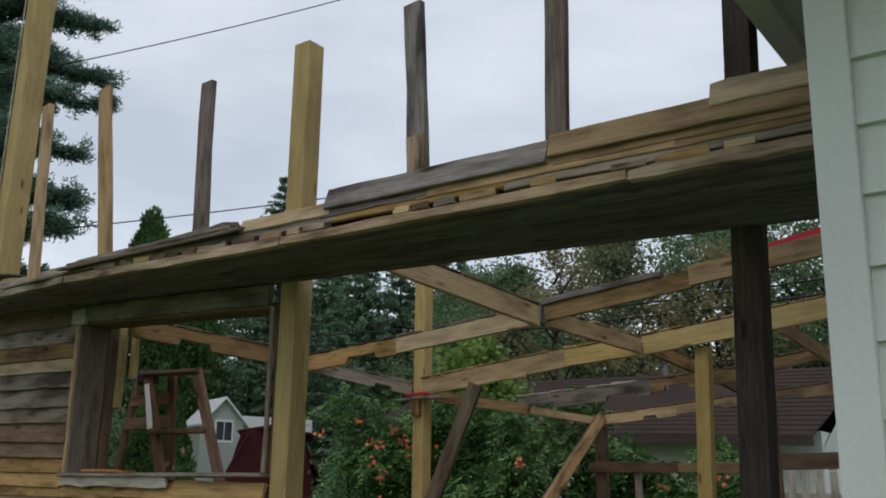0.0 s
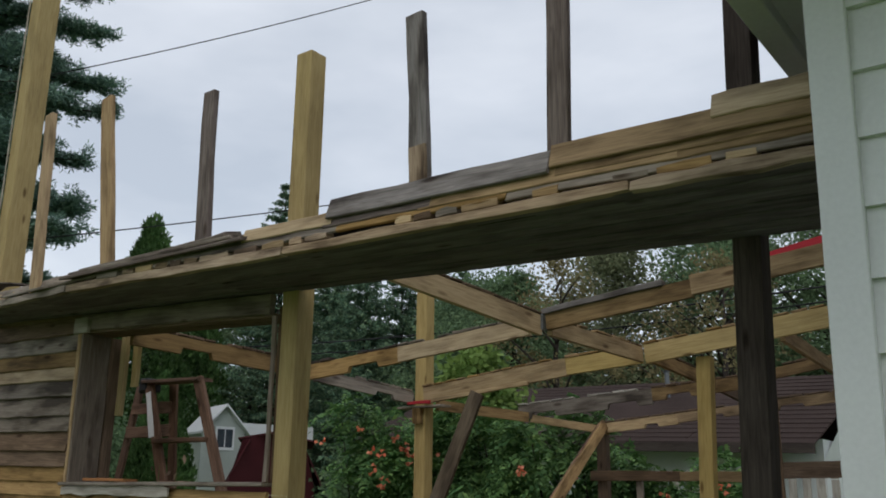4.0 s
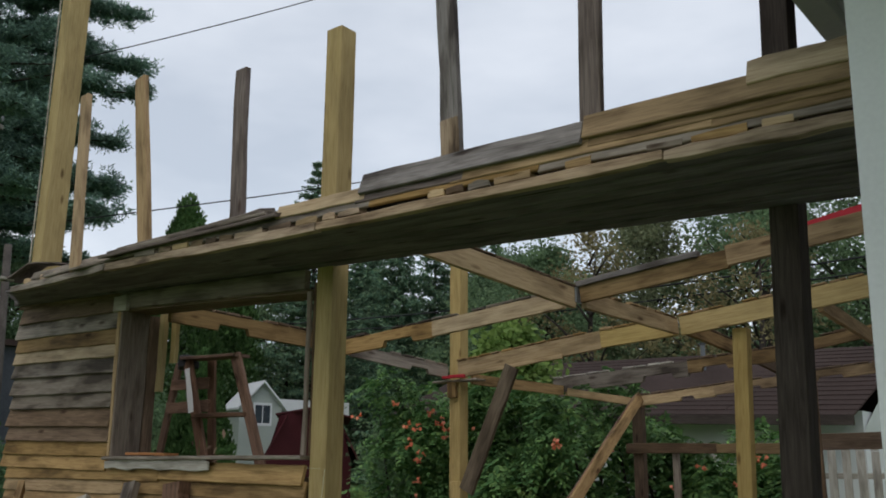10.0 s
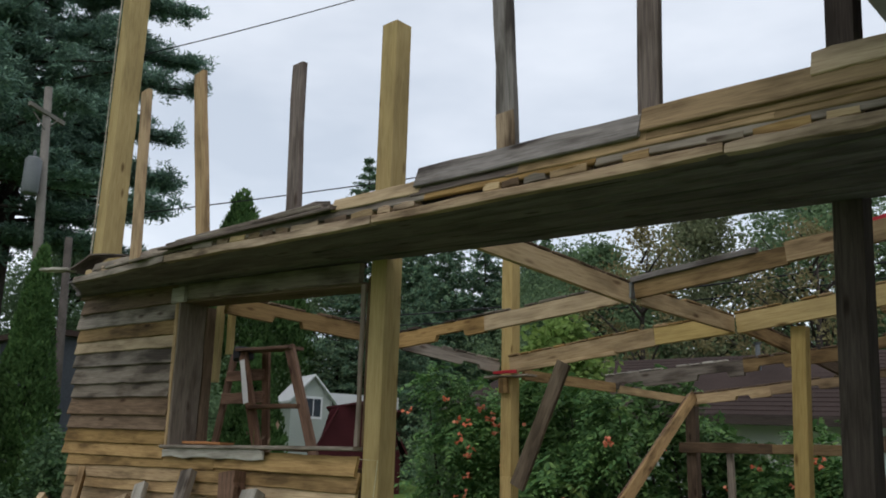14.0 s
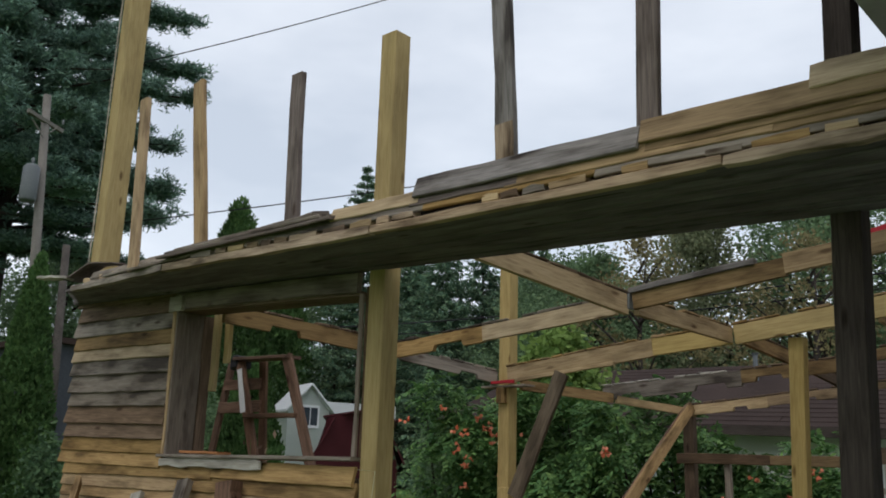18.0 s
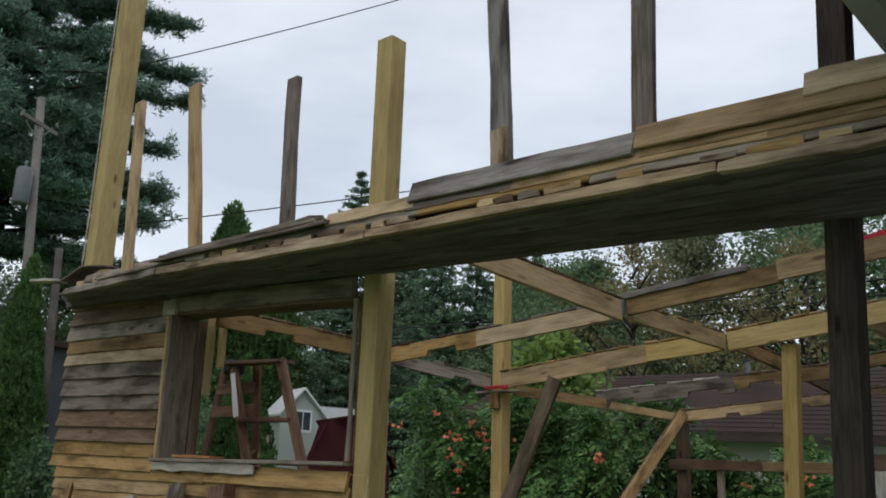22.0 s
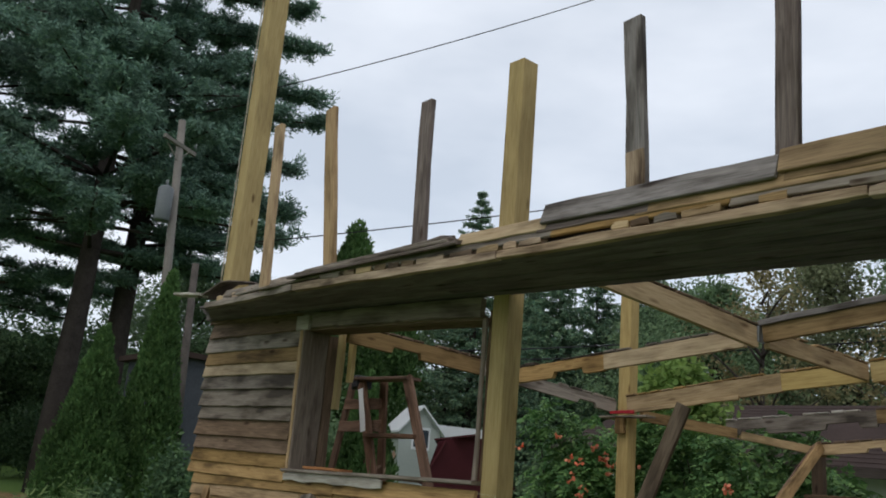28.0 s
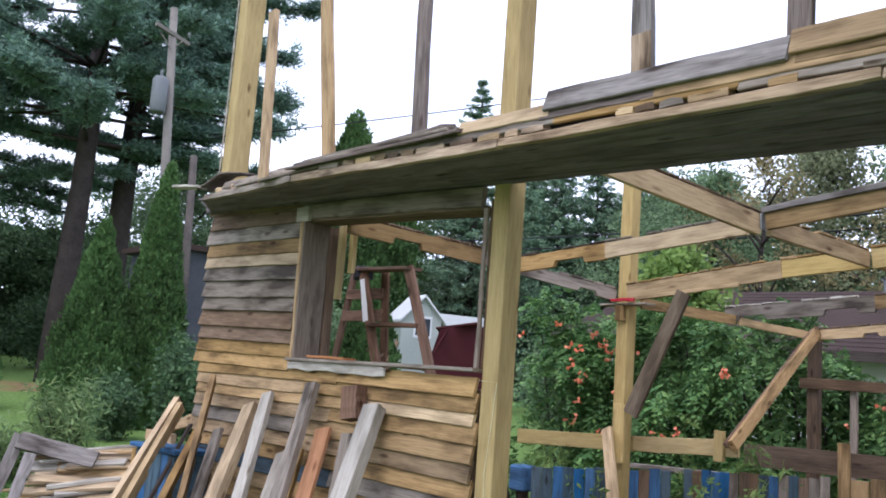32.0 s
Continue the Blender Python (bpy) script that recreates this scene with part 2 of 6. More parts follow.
M_BARK = speckle("bark", (0.030, 0.025, 0.023), (0.068, 0.056, 0.050), 3.0, 22, 0.95, 0.9, 0.04)
M_POLE = speckle("weathered_pole", (0.136, 0.126, 0.112), (0.204, 0.190, 0.170), 2.0, 25, 0.9, 0.3)
M_STUB = speckle("old_pole_stub", (0.060, 0.052, 0.046), (0.125, 0.110, 0.098), 3.0, 30, 0.95, 0.6)
M_METAL = speckle("galvanised_grey", (0.120, 0.133, 0.140), (0.160, 0.172, 0.180), 2.0, 30, 0.5, 0.1)
M_STRAP = speckle("galvanised_strap", (0.28, 0.31, 0.34), (0.40, 0.43, 0.46), 20.0, 60, 0.4, 0.1)
M_STRAP.node_tree.nodes["Principled BSDF"].inputs["Metallic"].default_value = 0.7
M_WIRE = speckle("black_cable", (0.02, 0.02, 0.022), (0.035, 0.035, 0.04), 5, 30, 0.6, 0.0)
M_SHINGLE = speckle("brown_shingle", (0.030, 0.021, 0.018), (0.056, 0.039, 0.034), 1.2, 25, 0.95, 0.5)
M_GREYSIDE = speckle("grey_green_siding", (0.33, 0.37, 0.34), (0.38, 0.42, 0.39), 1.0, 15, 0.7, 0.1)
M_ROOFWHITE = speckle("white_metal_roof", (0.56, 0.585, 0.595), (0.64, 0.665, 0.675), 0.8, 12, 0.45, 0.05)
M_GLASS = speckle("dark_window_glass", (0.03, 0.04, 0.05), (0.05, 0.06, 0.07), 1, 4, 0.08, 0.0)
M_STRING = speckle("pale_string", (0.55, 0.58, 0.42), (0.62, 0.64, 0.48), 5, 30, 0.8, 0.0)
L_PINE = leafy("pine_needles", (0.088, 0.155, 0.129), (0.231, 0.353, 0.259), 0.6, 0.2)
L_ARB = leafy("arborvitae_green", (0.052, 0.110, 0.036), (0.112, 0.195, 0.062), 0.6, 0.3)
L_CONE = leafy("dark_conifer", (0.063, 0.131, 0.090), (0.213, 0.306, 0.171), 0.6, 0.15)
L_TREE = leafy("tree_leaves", (0.125, 0.195, 0.108), (0.200, 0.290, 0.145), 0.6, 0.42)
L_TREE2 = leafy("tree_leaves_olive", (0.150, 0.178, 0.100), (0.215, 0.230, 0.128), 0.6, 0.42)
L_RUST = leafy("rusty_leaves", (0.185, 0.165, 0.085), (0.275, 0.235, 0.118), 0.6, 0.4)
L_BRIGHT = leafy("bright_leaves", (0.119, 0.198, 0.053), (0.270, 0.373, 0.105), 0.5, 0.35)
L_VINE = leafy("vine_leaves", (0.063, 0.149, 0.053), (0.208, 0.344, 0.108), 0.4, 0.25)
L_SHRUB = leafy("shrub_leaves", (0.052, 0.100, 0.052), (0.120, 0.190, 0.085), 0.5, 0.3)
L_WILLOW = leafy("willow_leaves", (0.099, 0.161, 0.068), (0.241, 0.322, 0.125), 0.5, 0.3)
L_WEED = leafy("weed_leaves", (0.098, 0.175, 0.048), (0.257, 0.350, 0.112), 0.5, 0.3)
L_BURDOCK = leafy("burdock_leaves", (0.040, 0.088, 0.040), (0.090, 0.150, 0.066), 0.5, 0.25)
L_GRASS = leafy("grass_blades", (0.084, 0.166, 0.036), (0.211, 0.320, 0.090), 0.5, 0.3)
L_CLOVER = leafy("clover_leaves", (0.068, 0.149, 0.041), (0.162, 0.284, 0.101), 0.5, 0.3)
L_FLOWER = leafy("orange_trumpet_flowers", (0.74, 0.21, 0.11), (0.85, 0.37, 0.23), 0.5, 0.35)
L_LITTER = leafy("dry_leaves", (0.13, 0.080, 0.055), (0.56, 0.40, 0.28), 0.8, 0.1)


def ground_material():
    """Lawn that gives way to bare earth inside the shed's outline."""
    m, n, l, b = mat_base("lawn_and_earth", 0.95)
    co = n.new("ShaderNodeTexCoord")
    fine = n.new("ShaderNodeTexNoise")
    fine.inputs["Scale"].default_value, fine.inputs["Detail"].default_value = 14.0, 8.0
    big = n.new("ShaderNodeTexNoise")
    big.inputs["Scale"].default_value, big.inputs["Detail"].default_value = 0.5, 4.0
    l.new(co.outputs["Object"], fine.inputs["Vector"])
    l.new(co.outputs["Object"], big.inputs["Vector"])
    grass = ramp_node(n, [(0.30, (0.058, 0.105, 0.026)), (0.55, (0.112, 0.188, 0.046)), (0.75, (0.165, 0.245, 0.075))])
    earth = ramp_node(n, [(0.30, (0.10, 0.058, 0.031)), (0.55, (0.225, 0.136, 0.074)), (0.75, (0.35, 0.225, 0.128))])
    l.new(fine.outputs["Fac"], grass.inputs["Fac"])
    l.new(fine.outputs["Fac"], earth.inputs["Fac"])
    at = n.new("ShaderNodeAttribute")
    at.attribute_name = "earth"
    add = n.new("ShaderNodeMath")
    add.operation = "MULTIPLY_ADD"
    add.inputs[1].default_value = 0.8
    l.new(big.outputs["Fac"], add.inputs[0])
    l.new(at.outputs["Fac"], add.inputs[2])
    st = n.new("ShaderNodeMapRange")
    st.inputs["From Min"].default_value, st.inputs["From Max"].default_value = 0.75, 1.0
    l.new(add.outputs["Value"], st.inputs["Value"])
    mx = n.new("ShaderNodeMix")
    mx.data_type = "RGBA"
    l.new(st.outputs["Result"], mx.inputs["Factor"])
    l.new(grass.outputs["Color"], mx.inputs["A"])
    l.new(earth.outputs["Color"], mx.inputs["B"])
    l.new(mx.outputs["Result"], b.inputs["Base Color"])
    bp = n.new("ShaderNodeBump")
    bp.inputs["Strength"].default_value, bp.inputs["Distance"].default_value = 0.6, 0.03
    l.new(fine.outputs["Fac"], bp.inputs["Height"])
    l.new(bp.outputs["Normal"], b.inputs["Normal"])
    return m


M_GROUND = ground_material()


# ---- building helpers ----
def put(ob, parent, m):
    """Hang ob under its parent, with m as its pose in the world."""
    if parent is not None:
        ob.parent = parent
        up, q = Matrix.Identity(4), parent
        chain = []
        while q is not None:
            chain.append(q.matrix_basis)
            q = q.parent
        for c in reversed(chain):
            up = up @ c
        m = up.inverted() @ m
    ob.matrix_basis = m
    return ob


def thing(name, at, label, category, group="", kind=""):
    e = new(name)
    e.matrix_basis = Matrix.Translation(at)
    return tagged(e, label, category, group, kind)


def part(name, bm, material, parent, label="", smooth=False):
    me = bpy.data.meshes.new(name)
    bm.to_mesh(me)
    bm.free()
    me.materials.append(material)
    if smooth:
        me.polygons.foreach_set("use_smooth", [True] * len(me.polygons))
    ob = put(new(name, me), parent, Matrix.Identity(4))
    if label:
        ob["label"] = label
    return ob


def raw(name, verts, faces, material, parent=None, m=None, smooth=False):
    me = bpy.data.meshes.new(name)
    me.from_pydata([tuple(v) for v in verts], [], [tuple(f) for f in faces])
    me.materials.append(material)
    if smooth:
        me.polygons.foreach_set("use_smooth", [True] * len(me.polygons))
    return put(new(name, me), parent, m or Matrix.Identity(4))


rnd = random.Random(7)


def plank_mesh(name, length, w, t, seed, seg=4, jit=0.004, chamfer=0.004):
    """A sawn length of timber along x, width along y, thickness along z, with soft edges and uneven sides."""
    r = random.Random(seed)
    c = min(chamfer, t * 0.3)
    verts, faces = [], []
    for i in range(seg + 1):
        x = length * i / seg
        dy, dz = r.uniform(-jit, jit), r.uniform(-jit, jit) * 0.6
        hw, ht = w / 2 + r.uniform(-jit, jit), t / 2
        if i in (0, seg):
            x += r.uniform(-jit, jit)
        ring = [(-hw + c, -ht), (hw - c, -ht), (hw, -ht + c), (hw, ht - c), (hw - c, ht), (-hw + c, ht), (-hw, ht - c), (-hw, -ht + c)]
        for y, z in ring:
            verts.append((x + (r.uniform(-jit, jit) * 0.7 if i in (0, seg) else 0), y + dy, z + dz))
    for i in range(seg):
        for k in range(8):
            a, b2 = i * 8 + k, i * 8 + (k + 1) % 8
            faces.append((a, b2, b2 + 8, a + 8))
    faces.append(tuple(range(7, -1, -1)))
    faces.append(tuple(range(seg * 8, seg * 8 + 8)))
    me = bpy.data.meshes.new(name)
    me.from_pydata(verts, [], [f[::-1] for f in faces])
    return me


def board(name, a, b, w, t, face, material, parent=None, label="", seg=4, jit=0.004):
    """A plank from a to b; face: the way in which its broad side looks."""
    a, b = Vector(a), Vector(b)
    x = (b - a).normalized()
    z = Vector(face)
    z = (z - x * z.dot(x)).normalized()
    y = z.cross(x)
    m = Matrix((x, y, z)).transposed().to_4x4()
    m.translation = a
    me = plank_mesh(name, (b - a).length, w, t, rnd.random(), seg, jit)
    me.materials.append(material)
    ob = put(new(name, me), parent, m)
    if label:
        ob["label"] = label
    return ob


def slab(bm, x0, x1, y0, y1, z0, z1):
    m = Matrix.Translation(((x0 + x1) / 2, (y0 + y1) / 2, (z0 + z1) / 2)) @ Matrix.Diagonal((x1 - x0, y1 - y0, z1 - z0, 1))
    bmesh.ops.create_cube(bm, size=1.0, matrix=m)


def boxed(name, x0, x1, y0, y1, z0, z1, material, parent, bevel=0.006, label=""):
    bm = bmesh.new()
    slab(bm, x0, x1, y0, y1, z0, z1)
    if bevel:
        bmesh.ops.bevel(bm, geom=bm.edges[:], offset=bevel, segments=1, affect="EDGES")
    return part(name, bm, material, parent, label)


def tube(points, radii, sides=8):
    """Vertices and faces of a bent, tapering round limb."""
    verts, faces = [], []
    n = len(points)
    for i, p in enumerate(points):
        p = Vector(p)
        d = (Vector(points[min(i + 1, n - 1)]) - Vector(points[max(i - 1, 0)])).normalized()
        u = d.orthogonal().normalized()
        v = d.cross(u)
        for k in range(sides):
            a = 2 * math.pi * k / sides
            verts.append(p + (u * math.cos(a) + v * math.sin(a)) * radii[i])
    for i in range(n - 1):
        for k in range(sides):
            a, b2 = i * sides + k, i * sides + (k + 1) % sides
            faces.append((a, b2, b2 + sides, a + sides))
    faces.append(tuple(range(sides - 1, -1, -1)))
    faces.append(tuple(range((n - 1) * sides, n * sides)))
    return verts, faces


def join(pieces):
    verts, faces = [], []
    for v, f in pieces:
        k = len(verts)
        verts += list(v)
        faces += [tuple(i + k for i in q) for q in f]
    return verts, faces


def leaves(rng, centres, size, aspect=0.5, droop=0.0, up=0.0, spread=0.35):
    """Leaf blades, four corners each, one at every centre."""
    c = np.asarray(centres, float)
    n = len(c)
    d = rng.normal(size=(n, 3))
    d[:, 2] = d[:, 2] * 0.7 - droop + up
    d /= np.linalg.norm(d, axis=1)[:, None]
    s = np.cross(d, rng.normal(size=(n, 3)))
    s /= np.linalg.norm(s, axis=1)[:, None] + 1e-9
    ln = size * rng.uniform(0.6, 1.3, n)[:, None]
    w = ln * aspect * 0.5
    v = np.stack([c - d * ln * 0.5, c + s * w + d * ln * 0.05, c + d * ln * 0.5, c - s * w + d * ln * 0.05], 1).reshape(-1, 3)
    f = np.arange(n * 4).reshape(n, 4)
    return v, f


def leaf_object(name, v, f, material, parent, label=""):
    me = bpy.data.meshes.new(name)
    me.from_pydata(v.tolist(), [], f.tolist())
    me.materials.append(material)
    ob = put(new(name, me), parent, Matrix.Identity(4) if parent is None else parent.matrix_basis.copy())
    if label:
        ob["label"] = label
    return ob


def gz(x, y):
    """Height of the ground."""
    d = math.hypot(x - 4, y + 4)
    z = -0.28 + 0.036 * min(max(0.0, d - 6.0), 60.0)
    if y > 0.2 and -4 < x < 4:
        z += 0.10 * min(1, (y - 0.2) / 1.5)
    return z + 0.03 * math.sin(x * 1.7 + 0.4 * y) * math.cos(y * 1.3 - 0.2 * x)


# ---- ground ----
def build_ground():
    xs = [-1500, -600, -250, -120, -80, -60, -45, -35, -28] + [-24 + i * 1.0 for i in range(12)] + [-12 + i * 0.3 for i in range(61)] + [6.5 + i * 1.5 for i in range(8)] + [20, 30, 50, 90, 200, 600, 1500]
    ys = [-1500, -600, -200, -80, -40, -20, -12] + [-8 + i * 0.3 for i in range(61)] + [10.6 + i for i in range(12)] + [24, 28, 34, 42, 55, 75, 110, 250, 600, 1500]
    verts, faces, earth = [], [], []
    for y in ys:
        for x in xs:
            inside = min(1.0, max(0.0, (y + 0.15) * 2.2)) * min(1.0, max(0, (8.2 - y) * 1.0)) * min(1.0, max(0.0, (x + 3.4) * 1.5))
            e = inside * 0.62
            near_wall = math.exp(-((y + 0.05) ** 2) / 0.12) * (1 if -3.2 < x < 4 else 0)
            e = max(e, 0.45 * near_wall)
            pine = math.exp(-((x + 22.6) ** 2 + (y - 5) ** 2) / 6.0)
            e = max(e, 0.7 * pine)
            verts.append((x, y, gz(x, y)))
            earth.append(e)
    nx = len(xs)
    for j in range(len(ys) - 1):
        for i in range(nx - 1):
            faces.append((j * nx + i, j * nx + i + 1, (j + 1) * nx + i + 1, (j + 1) * nx + i))
    ob = raw("ground", verts, faces, M_GROUND, smooth=True)
    at = ob.data.attributes.new("earth", "FLOAT", "POINT")
    at.data.foreach_set("value", earth)
    return tagged(ob, "mown green lawn with bare brown earth under the shed", "ground", kind="structure")


build_ground()


# ---- the unfinished timber shed ----
def zs(x):
    """Height of the platform's underside."""
    return 2.69 - 0.042 * x


shed = thing("timber_shed", (0, 0, -0.3), "half-built two-storey shed of posts and reused pallet boards", "shed")


def post(x0, x1, y0, y1, z0, z1, material, label, lean=(0, 0)):
    cx, cy = (x0 + x1) / 2, (y0 + y1) / 2
    return board("post", (cx, cy, z0), (cx + lean[0], cy + lean[1], z1), x1 - x0, y1 - y0, (0, -1, 0), material, shed, label, seg=6, jit=0.0012)


main_post = post(-0.052, 0.090, 0.0, 0.142, -0.35, 4.36, M_TREATED, "yellow-green treated square post")
corner_post = post(-3.80, -3.64, 0.0, 0.2, 2.9, 6.6, M_TREATED, "tall yellow treated corner post")
dark_post = post(2.72, 2.845, 0.0, 0.13, -0.35, 5.6, M_DARK, "dark creosoted post", lean=(0.208, 0))
back_post = post(-1.418, -1.288, 3.1, 3.23, -0.3, 3.9, M_TREATED_NEW, "yellow treated post")
mid_post = post(1.32, 1.435, 3.13, 3.23, -0.3, 2.57, M_TREATED_NEW, "yellow treated post", lean=(0.106, 0))
far_post = post(-0.75, -0.63, 5.6, 5.7, -0.3, 2.3, M_BROWN, "brown weathered post")
board("post", (-0.25, 5.62, -0.2), (-0.25, 5.62, 1.7), 0.07, 0.05, (0, -1, 0), M_GREY, shed)
board("cleat", (-1.30, 3.06, 1.36), (-1.30, 3.06, 0.82), 0.13, 0.04, (0, -1, 0), M_TREATED_NEW, shed)
board("cleat", (-1.36, 3.07, 2.3), (-1.36, 3.07, 2.15), 0.10, 0.04, (0, -1, 0), M_TAN, shed)

# lapped siding of the front wall
siding = board("siding_wall", (-3.7, 0.10, -0.1), (-3.7, 0.10, 2.75), 0.09, 0.04, (0, -1, 0), M_BROWN, shed, "front wall of lapped pallet boards")
for sx in (-2.9, -2.36, -1.5, -0.75, -0.13):
    top = 2.7 if sx < -2.3 else 1.4
    board("stud", (sx, 0.07, -0.3), (sx, 0.07, top), 0.09, 0.04, (-1, 0, 0), M_BROWN, siding)


def lap(x0, x1, z0, z1, material, tilt=0.0, dz=0.0):
    """One lapped board; its lower edge stands proud of the one below."""
    h = z1 - z0 + 0.03
    zc = (z0 + z1) / 2 + 0.012
    board("siding_board", (x0, -0.012 + rnd.uniform(-0.004, 0.003), zc), (x1, -0.012 + rnd.uniform(-0.004, 0.003), zc + dz), h, 0.024,
          (0, -1, 0.21 + rnd.uniform(-0.05, 0.05)), material, siding, seg=9, jit=0.0026)


SIDE = {"t": M_TAN, "p": M_PALE, "g": M_GREY, "b": M_BROWN, "o": M_TAN, "l": M_BLUEGREY}
left_z = [2.95, 2.82, 2.685, 2.555, 2.435, 2.335, 2.21, 2.06, 1.945, 1.80, 1.685, 1.575, 1.47]
for k, (z1, z0) in enumerate(zip(left_z, left_z[1:])):
    lap(-3.83 + rnd.uniform(-0.03, 0.03), -2.235, z0, z1, SIDE["bbgtpgggbbtt"[k]] if k < 12 else M_TAN, dz=-0.04)
low_z = [1.475, 1.375, 1.28, 1.195, 1.09, 0.97, 0.855, 0.745, 0.62, 0.50, 0.38, 0.185, 0.08, -0.02, -0.15]
low_kind = "ttpttttgtttgttt"
for k, (z1, z0) in enumerate(zip(low_z, low_z[1:])):
    cut = [-1.55, -2.0, -1.3, -1.62, -2.1, -1.45, -1.8][k % 7]
    lap(-3.74 + rnd.uniform(-0.03, 0.03), cut - 0.004, z0, z1, SIDE["ttttgttlttbgtt"[k % 14]], dz=-0.012)
    lap(cut + 0.004, -0.062 + rnd.uniform(-0.022, 0.010), z0, z1, SIDE[low_kind[k]], dz=-0.03 if k < 10 else -0.05)

# window opening
win = board("window_frame", (-2.19, 0.09, 1.52), (-2.205, 0.09, 2.64), 0.24, 0.04, (1, 0, 0), M_LINING, shed, "rough grey plank lining round an empty window opening")
board("header", (-2.24, -0.01, 2.73), (-0.13, -0.01, 2.625), 0.13, 0.045, (0, -1, 0), M_LINING, win)
board("header_underside", (-2.22, 0.11, 2.66), (-0.13, 0.11, 2.56), 0.22, 0.03, (0, 0, 1), M_BROWN, win)
board("header_block", (-2.28, -0.045, 2.70), (-2.10, -0.045, 2.695), 0.12, 0.03, (0, -1, 0), M_SILVER, win)
board("lining_back", (-2.185, 0.262, 1.53), (-2.20, 0.262, 2.64), 0.09, 0.04, (1, 0, 0), M_BROWN, win)
board("jamb", (-0.064, 0.05, 1.53), (-0.066, 0.05, 2.60), 0.10, 0.024, (1, 0, 0), M_BROWN, win)
board("jamb_edge", (-0.086, -0.02, 1.535), (-0.090, -0.02, 2.545), 0.036, 0.022, (0, -1, 0), M_LINING, win)
board("jamb_edge", (-2.205, -0.03, 1.52), (-2.225, -0.03, 2.64), 0.035, 0.02, (0, -1, 0), M_TAN, win)
board("sill", (-2.22, 0.02, 1.528), (-0.055, 0.02, 1.518), 0.20, 0.025, (0, 0, 1), M_GREY, win, "weathered grey sill board")
board("sill_strip", (-2.20, -0.055, 1.482), (-0.95, -0.055, 1.474), 0.072, 0.014, (0, -1, 0), M_SILVER, win, "pale grey strip under the sill", seg=9, jit=0.009)
board("sill_scrap", (-1.98, 0.02, 1.555), (-1.50, 0.03, 1.549), 0.12, 0.02, (0, 0, 1), M_ORANGE, win)
board("hanging_stud", (-2.115, 0.30, 2.70), (-2.115, 0.30, 2.04), 0.065, 0.04, (0, -1, 0), M_TREATED, shed)
board("hanging_stud", (-2.045, 0.36, 2.70), (-2.04, 0.36, 2.26), 0.06, 0.04, (0, -1, 0), M_TREATED, shed)

# platform: underside with shade put into its colour, front edge and the first courses of upper siding above it
def z_front(x):
    return zs(x) if x < 0 else 2.69 - 0.019 * x


def y_front(x):
    return -0.66 if x > -1.2 else -0.66 + 0.105 * (-1.2 - x)


deck = board("deck", (-3.86, -0.03, zs(-3.85) + 0.03), (3.44, -0.03, zs(3.44) + 0.03), 0.10, 0.045, (0, 0, 1), M_UNDER, shed, "overhanging platform, its underside coloured dark for shade", seg=10)
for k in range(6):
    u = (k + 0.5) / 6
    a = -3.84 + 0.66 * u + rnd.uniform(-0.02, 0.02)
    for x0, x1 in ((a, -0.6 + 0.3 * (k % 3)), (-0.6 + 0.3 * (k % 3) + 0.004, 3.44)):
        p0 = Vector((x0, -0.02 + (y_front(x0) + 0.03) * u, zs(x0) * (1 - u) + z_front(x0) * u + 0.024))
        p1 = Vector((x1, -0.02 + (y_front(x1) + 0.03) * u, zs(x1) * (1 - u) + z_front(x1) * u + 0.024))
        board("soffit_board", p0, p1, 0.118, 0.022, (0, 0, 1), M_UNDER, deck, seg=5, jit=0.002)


def course(x0, x1, lo, hi, material, lift=0.0, name="upper_siding_board", out=0.0, t=0.02):
    """A lapped board over the platform's edge; lo and hi count from the platform's underside."""
    lo, hi = lo * 0.88, hi * 0.88
    zc = (lo + hi) / 2 + 0.010
    yy = 0.09 * (lo + hi) / 2 - out
    board(name, (x0, y_front(x0) + yy, z_front(x0) + zc), (x1, y_front(x1) + yy, z_front(x1) + zc + lift), hi - lo + 0.03, t,
          (0, -1, 0.30 + rnd.uniform(-0.05, 0.05)), material, deck, seg=6, jit=0.0028)


x, k = -3.1, 0
edge_kinds = [M_GREY, M_GREY, M_EDGE]
while x < 3.4:
    x1 = min(3.43, x + [0.75, 0.9, 2.1, 2.0, 2.0][k])
    board("edge_board", (x, y_front(x), z_front(x) + 0.026), (x1 - 0.006, y_front(x1), z_front(x1) + 0.026), 0.05, 0.05, (0, -1, 0), edge_kinds[min(k, 2)], deck, seg=6, jit=0.005)
    x, k = x1, k + 1
# Added near-black boards close the gaps along the edge and stand for their shade.
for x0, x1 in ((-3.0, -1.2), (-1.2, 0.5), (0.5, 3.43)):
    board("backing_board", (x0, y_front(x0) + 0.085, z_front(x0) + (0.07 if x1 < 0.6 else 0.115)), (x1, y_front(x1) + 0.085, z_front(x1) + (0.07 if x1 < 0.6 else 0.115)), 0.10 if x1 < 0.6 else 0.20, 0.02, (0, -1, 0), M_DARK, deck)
x = -2.9
while x < 3.3:
    step = rnd.uniform(0.10, 0.30)
    if rnd.random() < 0.85:
        board("edge_block", (x, y_front(x) + 0.02, z_front(x) + 0.075), (min(x + step * 0.8, 3.42), y_front(x) + 0.02, z_front(x + step) + 0.075), 0.036, 0.06, (0, -1, 0), rnd.choice([M_TAN, M_PALE, M_EDGE, M_EDGE, M_GREY, M_BROWN]), deck, seg=2)
    x += step
